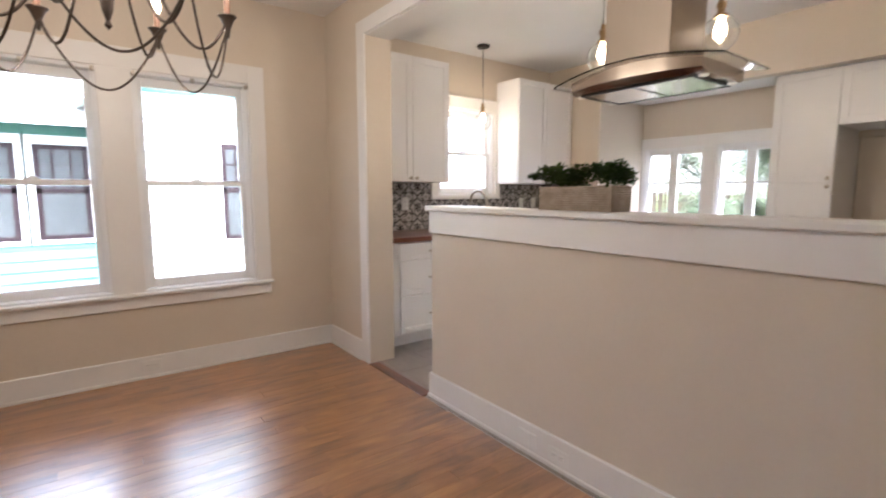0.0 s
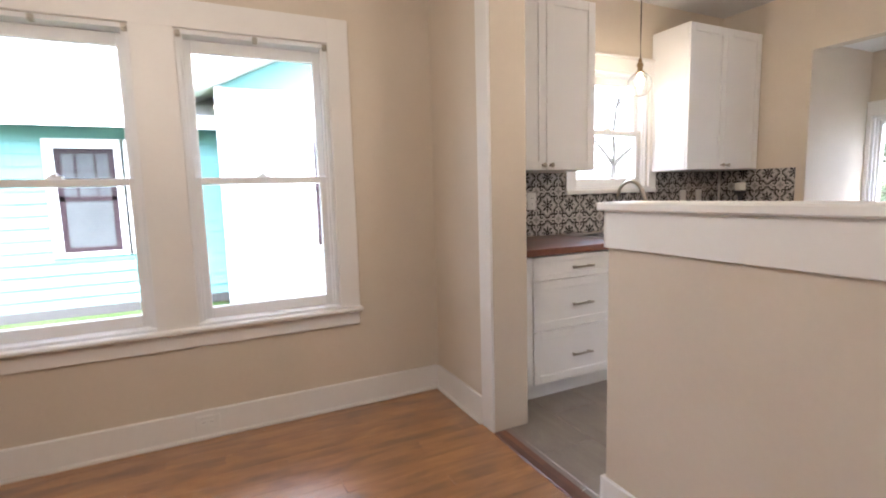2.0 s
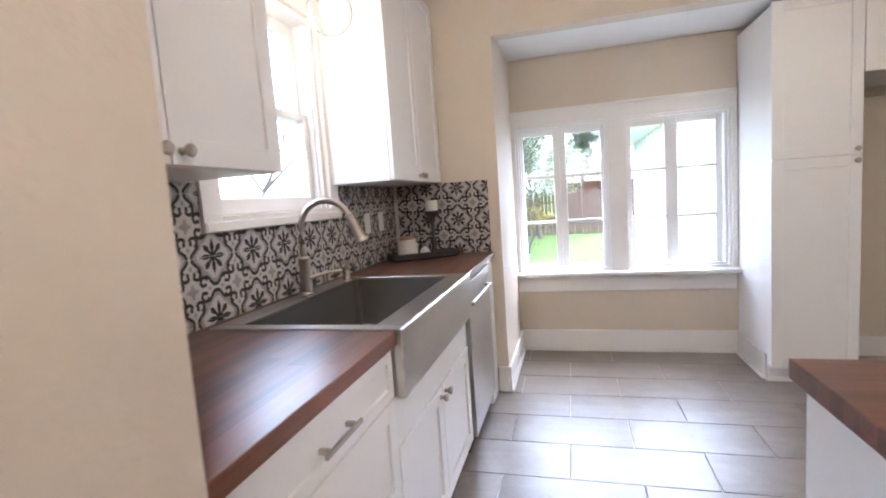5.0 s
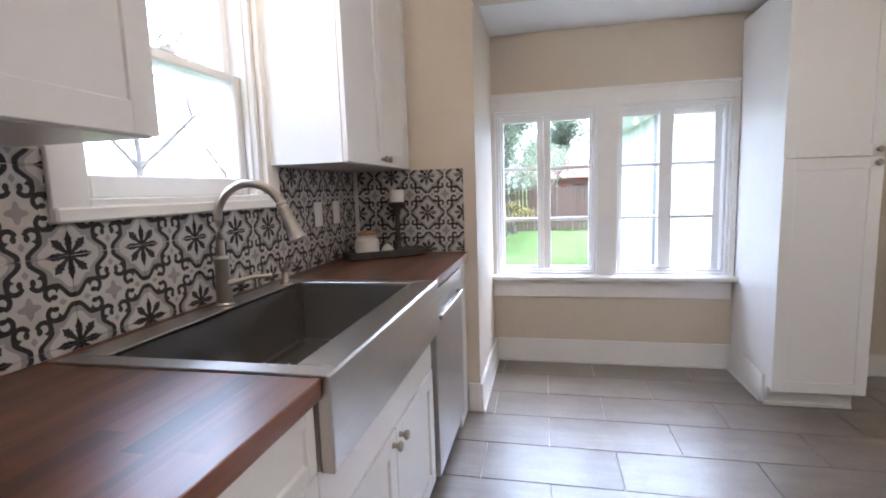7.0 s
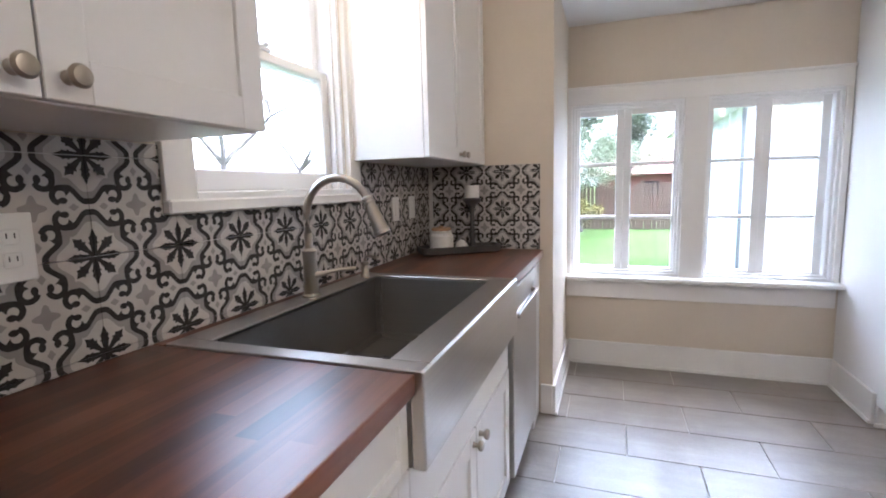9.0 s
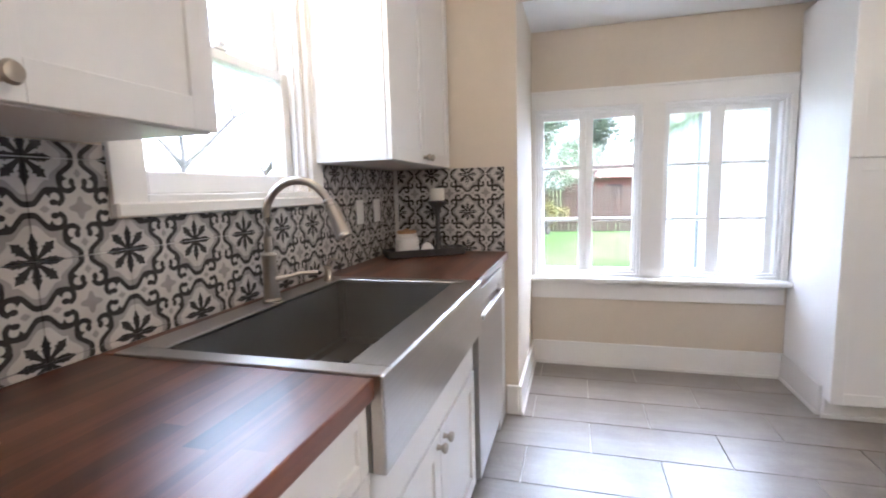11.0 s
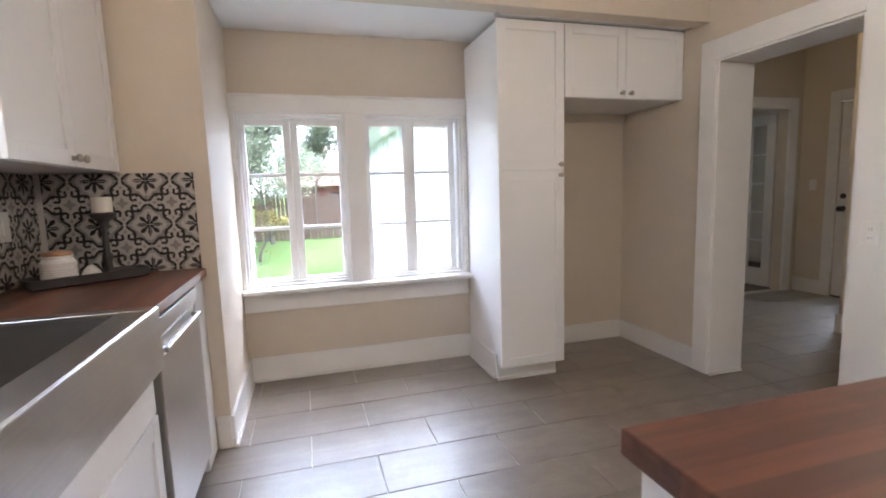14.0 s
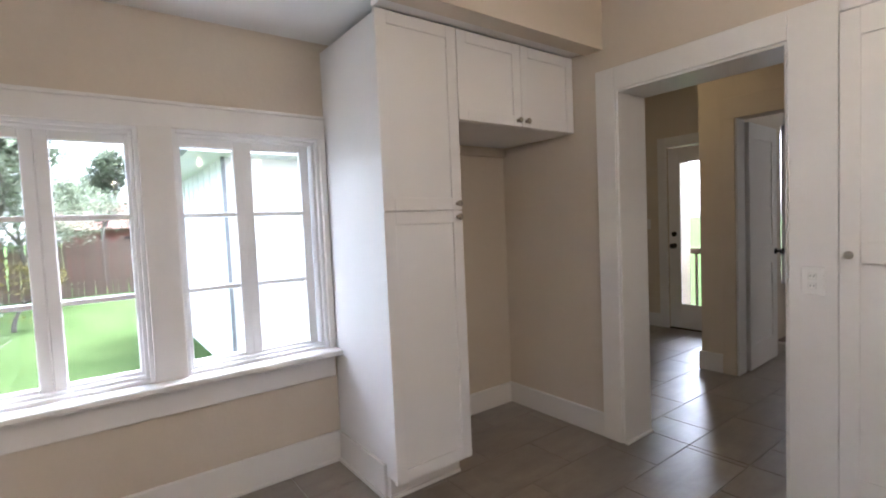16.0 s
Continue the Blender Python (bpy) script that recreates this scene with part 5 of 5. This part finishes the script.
def tree(name, x, y, height, spread, label, mat, leaves, seed, bare=False, size=0.16):
    """A tapered trunk with forked limbs and a broken crown of small leaves."""
    r = random.Random(seed)
    t = thing(name, (x, y, GROUND), label, "tree" if height > 2.5 else "shrub", "garden trees")
    bm = bmesh.new()
    ends = []

    def limb(p, d, length, rad, depth):
        steps = 5
        ring_prev = None
        for i in range(steps + 1):
            side = d.cross(Vector((0.3, 0.7, 0.2))).normalized()
            other = d.cross(side).normalized()
            rr = rad * (1 - 0.45 * i / steps)
            ring_now = [bm.verts.new(p + rr * (math.cos(k * 1.2566) * side + math.sin(k * 1.2566) * other)) for k in range(5)]
            if ring_prev:
                for k in range(5):
                    bm.faces.new([ring_prev[k], ring_prev[(k + 1) % 5], ring_now[(k + 1) % 5], ring_now[k]])
            ring_prev = ring_now
            if i < steps:
                d = (d + Vector((r.uniform(-0.18, 0.18), r.uniform(-0.18, 0.18), r.uniform(-0.06, 0.1)))).normalized()
                p = p + d * length / steps
        ends.append(p.copy())
        if depth:
            for _ in range(3 if depth > 1 else 4):
                nd = (d + Vector((r.uniform(-0.9, 0.9), r.uniform(-0.9, 0.9), r.uniform(-0.25, 0.5)))).normalized()
                limb(p, nd, length * r.uniform(0.5, 0.75), rad * 0.5, depth - 1)

    limb(Vector((x, y, GROUND)), Vector((0, 0, 1)), height * 0.38, 0.035 * height * 0.4 + 0.03, 4 if bare else 3)
    finish("trunk", bm, bark, t, (x, y, GROUND), smooth=True)
    if leaves:
        pts = [(e.x, e.y, e.z, spread * 0.22, spread * 0.22, spread * 0.17) for e in ends[1:]]
        for _ in range(30):
            a, q = r.uniform(0, 6.28), r.random() ** 0.5
            pts.append((x + spread * q * math.cos(a), y + spread * q * math.sin(a), GROUND + height * r.uniform(0.40 if height > 2.5 else 0.12, 0.92), spread * 0.3, spread * 0.3, spread * 0.22))
        tagged(foliage("leaves", mat, t, pts, leaves, size, r, (x, y, GROUND + height * 0.5)), kind="stuff")
    return t


tree("garden_tree", 14.2, 5.6, 4.8, 1.9, "leafy green garden tree by the lawn", leaf_tree, 20000, 3, size=0.085)
tree("garden_tree", 17.2, 4.7, 5.6, 2.3, "leafy green garden tree by the lawn", leaf_tree, 24000, 4, size=0.095)
tree("garden_tree", 20.2, 3.9, 4.6, 1.9, "leafy green garden tree by the fence", leaf_tree, 17000, 5, size=0.10)
tree("garden_tree", 18.8, 6.2, 5.0, 2.3, "leafy green garden tree by the fence", leaf_tree, 16000, 7, size=0.10)
tree("garden_tree", 24.5, 2.2, 5.4, 2.4, "leafy green tree behind the fence", leaf_tree, 17000, 6, size=0.115)
tree("garden_tree", 25.0, -2.5, 6.0, 2.2, "thin-leaved tree behind the fence", leaf_tree, 2500, 8, True, size=0.12)
tree("garden_shrub", 15.4, 3.95, 1.5, 0.6, "shrub with yellow leaves beside the lawn", leaf_yellow, 700, 9, size=0.08)
tree("garden_shrub", 12.0, 4.7, 1.9, 0.9, "dense green shrub beside the lawn", leaf_tree, 4200, 10, size=0.085)
tree("garden_shrub", 10.4, 5.2, 2.2, 1.0, "dense green shrub beside the lawn", leaf_tree, 4200, 13, size=0.085)
tree("garden_tree", 9.6, 10.4, 6.2, 2.4, "bare winter tree beyond the sink window", leaf_tree, 0, 14, True)
tree("garden_tree", 13.0, 11.4, 6.4, 2.4, "bare winter tree beyond the sink window", leaf_tree, 0, 15, True)
tree("garden_tree", 15.2, 10.6, 5.8, 2.4, "bare winter tree beyond the sink window", leaf_tree, 0, 16, True)
tree("garden_tree", -4.2, 13.5, 6.8, 2.0, "tree above the neighbouring roof", leaf_tree, 1400, 17)


def clapboard(name, face, plane, u0, u1, z0, z1, mat, parent, course=0.15):
    """Lapped siding boards, each tilted a little outward at its lower edge."""
    bm = bmesh.new()
    n = int((z1 - z0) / course)
    for k in range(n):
        a, b = z0 + course * k, z0 + course * (k + 1)
        lo, hi = (-0.022, -0.004)
        vs = [(u0, lo, a), (u1, lo, a), (u1, hi, b), (u0, hi, b), (u0, 0.02, a), (u1, 0.02, a)]
        v = []
        for u, d, z in vs:
            s = facing(face, plane, [(u, u, d, d, z, z)])[0]
            v.append(bm.verts.new((s[0], s[2], z)))
        bm.faces.new(v[:4])
        bm.faces.new((v[0], v[4], v[5], v[1]))
    s = facing(face, plane, [(u0, u0, 0, 0, z0, z0)])[0]
    return finish(name, bm, mat, parent, (s[0], s[2], z0))


house = thing("neighbour_house", (-1.0, 11.0, GROUND), "mint-green neighbouring house with dark-framed windows", "house")
HY0 = 8.5
boxes("wall", [(-9, 0.41, HY0 + 0.02, 14, GROUND, 2.2)], mint, house)
boxes("wall", [(0.41, 4.85, HY0 - 0.58, 14, GROUND, 2.66)], pale_siding, house)
clapboard("siding", "-y", HY0, -9, 0.39, GROUND + 0.25, 2.16, mint, house)
clapboard("siding", "-y", HY0 - 0.6, 0.43, 4.85, GROUND + 0.25, 2.66, pale_siding, house)
boxes("corner_board", [(0.37, 0.47, HY0 - 0.65, HY0 - 0.55, GROUND, 2.66)], pale_siding, house)
boxes("foundation", [(-9, 0.37, HY0 - 0.05, HY0 + 0.02, GROUND, -0.08)], slate, house)
bm = bmesh.new()
v = [bm.verts.new(p) for p in ((-9.3, HY0 - 0.45, 2.18), (0.5, HY0 - 0.45, 2.18), (0.5, 12.5, 4.8), (-9.3, 12.5, 4.8), (-9.3, HY0 - 0.45, 2.30), (0.5, HY0 - 0.45, 2.30), (0.5, 12.5, 4.92), (-9.3, 12.5, 4.92))]
for f in ((0, 1, 2, 3), (4, 5, 6, 7), (0, 1, 5, 4), (1, 2, 6, 5), (2, 3, 7, 6), (3, 0, 4, 7)):
    bm.faces.new([v[k] for k in f])
finish("roof", bm, shingle, house, (-4, HY0, 2.3))
bm = bmesh.new()
for k in range(14):
    y = HY0 - 0.45 + 0.28 * k
    z = 2.31 + 0.28 * k * (2.62 / 4.45)
    vv = [bm.verts.new(p) for p in ((-9.3, y, z + 0.014), (0.5, y, z + 0.014), (0.5, y + 0.29, z + 0.175), (-9.3, y + 0.29, z + 0.175), (-9.3, y, z - 0.01), (0.5, y, z - 0.01))]
    bm.faces.new(vv[:4])
    bm.faces.new((vv[0], vv[4], vv[5], vv[1]))
finish("shingle_courses", bm, shingle, house, (-4, HY0, 2.4))
boxes("fascia", [(-9.3, 0.5, HY0 - 0.475, HY0 - 0.452, 2.14, 2.31)], pale_siding, house)
bm = bmesh.new()
prof = [(-0.15, 2.39), (3.9, 4.43), (5.1, 2.39), (5.15, 2.54), (3.9, 4.62), (-0.15, 2.54)]
a = [bm.verts.new((x, HY0 - 1.0, z)) for x, z in prof]
b = [bm.verts.new((x, 14, z)) for x, z in prof]
bm.faces.new(a)
bm.faces.new(b[::-1])
for k in range(6):
    bm.faces.new([a[k], a[(k + 1) % 6], b[(k + 1) % 6], b[k]])
finish("gable_roof", bm, pale_siding, house, (4.7, HY0, 2.5))
bm = bmesh.new()
tri = [bm.verts.new((x, HY0 - 0.585, z)) for x, z in ((0.41, 2.665), (4.85, 2.665), (3.9, 4.40))]
bm.faces.new(tri)
tri2 = [bm.verts.new((x, HY0 - 0.5, z)) for x, z in ((0.41, 2.665), (4.85, 2.665), (3.9, 4.40))]
bm.faces.new(tri2)
finish("gable_wall", bm, mint, house, (4.7, HY0, 2.6))


def far_window(u0, u1, z0, z1, plane):
    w = new("window")
    w.parent = house
    w.location = Vector(((u0 + u1) / 2, plane, z0)) - origin_of(house)
    boxes("casing", facing("-y", plane, ring(u0 - 0.11, u1 + 0.11, z0 - 0.06, z1 + 0.12, 0.11, -0.05, 0, 0.12, 0.06)), pale_siding, w, bevel=0.004)
    mid = z0 + (z1 - z0) * 0.52
    boxes("frame", facing("-y", plane, ring(u0, u1, z0, z1, 0.065, -0.045, 0.03) + [(u0, u1, -0.045, 0.02, mid - 0.032, mid + 0.032)] + [(u0 + (u1 - u0) * k / 3 - 0.014, u0 + (u1 - u0) * k / 3 + 0.014, -0.042, 0.0, mid, z1) for k in (1, 2)] + [(u0, u1, -0.042, 0, mid + (z1 - mid) * 0.55, mid + (z1 - mid) * 0.55 + 0.016)]), dark_sash, w)
    boxes("backing", facing("-y", plane, [(u0 + 0.04, u1 - 0.04, -0.0275, 0.01, z0 + 0.04, z1 - 0.04)]), dark_sash, w)
    bm = bmesh.new()
    k = z0 + 0.05
    while k < z1 - 0.05:
        for s in facing("-y", plane, [(u0 + 0.05, u1 - 0.05, -0.036, -0.028, k, k + 0.024)]):
            add_box(bm, *s)
        k += 0.034
    c = facing("-y", plane, [(u0, u0, 0, 0, z0, z0)])[0]
    finish("blind", bm, bpy.data.materials["shaded_blind"], w, (c[0], c[2], z0))


surface("shaded_blind", (0.07, 0.076, 0.078), (0.10, 0.107, 0.108), 0.6, 0, 4, 60, 0.05, 0.001, spec=0.15)
far_window(-1.46, -0.84, 0.62, 1.92, HY0)
far_window(-0.66, -0.06, 0.62, 1.92, HY0)
far_window(-3.2, -2.6, 0.62, 1.92, HY0)
far_window(1.56, 2.16, 0.55, 2.0, HY0 - 0.6)

tagged(boxes("garden_bed", [(-9, 4.9, 6.9, HY0 - 0.62, GROUND, -0.2), (-9, 0.37, HY0 - 0.62, HY0 - 0.03, GROUND, -0.2)], grass, bevel=0.03), "raised grassy strip beside the neighbouring house", "ground", kind="structure")

# white outbuilding beside the lawn
shed = thing("garden_outbuilding", (11.0, -1.5, GROUND), "white outbuilding with a dark eave beside the lawn", "shed")
boxes("wall", [(8.9, 13.2, -6.0, 1.28, GROUND, 2.3)], pale_siding, shed)
boxes("batten", [(8.87 + 0.42 * k, 8.92 + 0.42 * k, 1.28, 1.30, GROUND + 0.1, 2.2) for k in range(11)], pale_siding, shed)
boxes("eave", [(8.5, 13.5, -6.3, 1.72, 2.2, 2.3)], pale_siding, shed)
boxes("gutter", [(8.46, 13.5, 1.72, 1.79, 2.2, 2.28)], grey_metal, shed)
boxes("downspout", [(8.84, 8.88, 1.282, 1.322, GROUND, 2.2)], grey_metal, shed)
bm = bmesh.new()
v = [bm.verts.new(p) for p in ((8.5, 1.75, 2.3), (13.5, 1.75, 2.3), (13.5, -2.3, 4.2), (8.5, -2.3, 4.2), (8.5, -6.3, 2.3), (13.5, -6.3, 2.3))]
bm.faces.new((v[0], v[1], v[2], v[3]))
bm.faces.new((v[3], v[2], v[5], v[4]))
bm.faces.new((v[0], v[3], v[4]))
bm.faces.new((v[1], v[5], v[2]))
finish("roof", bm, shingle, shed, (11, -2, 2.3))

far_house = thing("far_house", (30.0, -1.0, GROUND), "red-roofed house behind the fence", "house")
boxes("wall", [(28, 34, -4.5, 3.5, GROUND, 1.7)], red_brick, far_house)
bm = bmesh.new()
v = [bm.verts.new(p) for p in ((27.5, -5, 1.7), (27.5, 4, 1.7), (34.5, 4, 1.7), (34.5, -5, 1.7), (31, -5, 3.0), (31, 4, 3.0))]
for f in ((0, 1, 5, 4), (3, 2, 5, 4), (0, 3, 4), (1, 2, 5), (0, 1, 2, 3)):
    bm.faces.new([v[k] for k in f])
finish("roof", bm, red_brick, far_house, (31, -0.5, 1.7))
boxes("window", [(27.96, 28.01, 0.6, 1.4, 0.6, 1.35)], dark_sash, far_house)
# porch rail beyond the back door
porch = thing("porch_rail", (5.1, -4.1, GROUND), "pale wooden porch rail beyond the back door", "railing")
boxes("rail", [(4.2, 7.2, -4.14, -4.06, 0.72, 0.80)], fence_wood, porch)
boxes("baluster", [(4.25 + 0.11 * k, 4.28 + 0.11 * k, -4.115, -4.085, 0.0, 0.72) for k in range(27)], fence_wood, porch)
boxes("deck", [(4.2, 7.2, -4.16, -2.74, -0.1, -0.03)], fence_wood, porch)
boxes("post", [(4.2, 4.3, -4.16, -4.06, GROUND, 0.85), (7.1, 7.2, -4.16, -4.06, GROUND, 0.85)], fence_wood, porch)


# ---- wall tiles ----
def split_tile(u0, u1, z0, z1, hole):
    """A tile's rectangle with a rectangular hole taken off it."""
    a, b, c, d = hole
    a, b, c, d = max(a, u0), min(b, u1), max(c, z0), min(d, z1)
    if a >= b or c >= d:
        return [(u0, u1, z0, z1)]
    parts = []
    if c > z0:
        parts.append((u0, u1, z0, c))
    if d < z1:
        parts.append((u0, u1, d, z1))
    if a > u0:
        parts.append((u0, a, max(c, z0), min(d, z1)))
    if b < u1:
        parts.append((b, u1, max(c, z0), min(d, z1)))
    return parts


def splash(name, along, plane, u_min, u_max, star_u, label, hole=(9, 9, 9, 9)):
    """Patterned tiles 20 cm square, whose corners meet at star_u and at 1.13 m."""
    z_min, z_max, g = 0.913, 1.364, 0.001
    if along == "x":
        bed = boxes(name, [(u_min, u_max, plane - 0.003, plane, z_min, 1.203), (u_min, hole[0], plane - 0.003, plane, 1.203, z_max), (hole[1], u_max, plane - 0.003, plane, 1.203, z_max)], grout)
    else:
        bed = boxes(name, [(plane - 0.003, plane, u_min, u_max, z_min, z_max)], grout)
    tagged(bed, label, "wall tiles", kind="structure")
    shapes = {}
    k0 = math.floor((u_min - star_u) / 0.2)
    k1 = math.ceil((u_max - star_u) / 0.2)
    for k in range(k0, k1):
        for j in (-2, -1, 0, 1):
            cu, cz = star_u + 0.2 * k + 0.1, 1.13 + 0.2 * j + 0.1
            rect = (max(cu - 0.1, u_min) + g, min(cu + 0.1, u_max) - g, max(cz - 0.1, z_min) + g, min(cz + 0.1, z_max) - g)
            if rect[0] >= rect[1] or rect[2] >= rect[3]:
                continue
            for a, b, c, d in split_tile(*rect, hole):
                key = tuple(round(q, 4) for q in (a - cu, b - cu, c - cz, d - cz))
                if key not in shapes:
                    bm = bmesh.new()
                    add_box(bm, key[0], key[1], -0.009, -0.003, key[2], key[3])
                    me = bpy.data.meshes.new("tile")
                    bm.to_mesh(me)
                    bm.free()
                    me.materials.append(encaustic)
                    shapes[key] = me
                t = new("tile", shapes[key])
                t.parent = bed
                if along == "x":
                    t.location = Vector((cu, plane, cz)) - bed.location
                else:
                    t.location = Vector((plane, cu, cz)) - bed.location
                    t.rotation_euler = (0, 0, radians(-90))
                    t.location = Vector((plane, cu, cz)) - bed.location
    return bed


splash("backsplash", "x", YK, 1.703, XN - 0.001, 2.443, "black, cream and grey patterned cement tile backsplash", (2.609, 3.531, 1.2025, 1.5))
splash("backsplash_return", "y", XN, 3.226, YK - 0.010, 3.425, "black, cream and grey patterned cement tile backsplash return")


# ---- floor tiles and boards ----
def tile_mesh(lx, ly):
    bm = bmesh.new()
    add_box(bm, -lx / 2, lx / 2, -ly / 2, ly / 2, -0.008, 0.0)
    bmesh.ops.bevel(bm, geom=[e for e in bm.edges if all(v.co.z > -0.001 for v in e.verts)], offset=0.0015, segments=1, affect="EDGES")
    me = bpy.data.meshes.new("floor_tile")
    bm.to_mesh(me)
    bm.free()
    me.materials.append(porcelain)
    return me


cache = {}
rng = random.Random(21)


def lay_tiles(parent, x_min, x_max, y_min, y_max):
    row = math.floor((x_min - 3.70) / 0.303)
    while 3.70 + 0.303 * row < x_max:
        a, b = max(3.70 + 0.303 * row, x_min), min(3.70 + 0.303 * (row + 1), x_max)
        first = 0.08 if row % 2 == 0 else 0.38
        k = math.floor((y_min - first) / 0.6)
        while first + 0.6 * k < y_max:
            c, d = max(first + 0.6 * k, y_min), min(first + 0.6 * (k + 1), y_max)
            k += 1
            if b - a < 0.02 or d - c < 0.02:
                continue
            key = (round(b - a - 0.004, 4), round(d - c - 0.004, 4))
            if key not in cache:
                cache[key] = tile_mesh(*key)
            t = new("floor_tile", cache[key])
            t.parent = parent
            t.location = Vector(((a + b) / 2, (c + d) / 2, rng.uniform(-0.0006, 0.0))) - parent.location
        row += 1


lay_tiles(floor_kitchen, 1.49, XB, YS - 0.24, YK)
lay_tiles(floor_hall, 3.0, 5.9, -2.6, 0.04)

plank_cache = {}
rng = random.Random(33)
y = YD
while y > -2.55:
    x = -2.4 - rng.uniform(0, 1.2)
    while x < 1.47:
        length = rng.choice((0.9, 1.2, 1.5, 1.9, 2.3))
        a, b = max(x, -2.4), min(x + length, 1.478)
        x += length
        if b - a < 0.05:
            continue
        key = round(b - a, 2)
        if key not in plank_cache:
            bm = bmesh.new()
            add_box(bm, -key / 2, key / 2, -0.0407, 0.0407, -0.012, 0)
            bmesh.ops.bevel(bm, geom=[e for e in bm.edges if all(v.co.z > -0.001 for v in e.verts)], offset=0.0005, segments=1, affect="EDGES")
            me = bpy.data.meshes.new("floor_board")
            bm.to_mesh(me)
            bm.free()
            me.materials.append(oak_board)
            plank_cache[key] = me
        p = new("floor_board", plank_cache[key])
        p.parent = floor_dining
        p.location = Vector(((a + b) / 2, y - 0.041, rng.uniform(-0.0005, 0.0))) - floor_dining.location
        p.rotation_euler = (radians(rng.uniform(-0.03, 0.03)), 0, 0)
    y -= 0.082
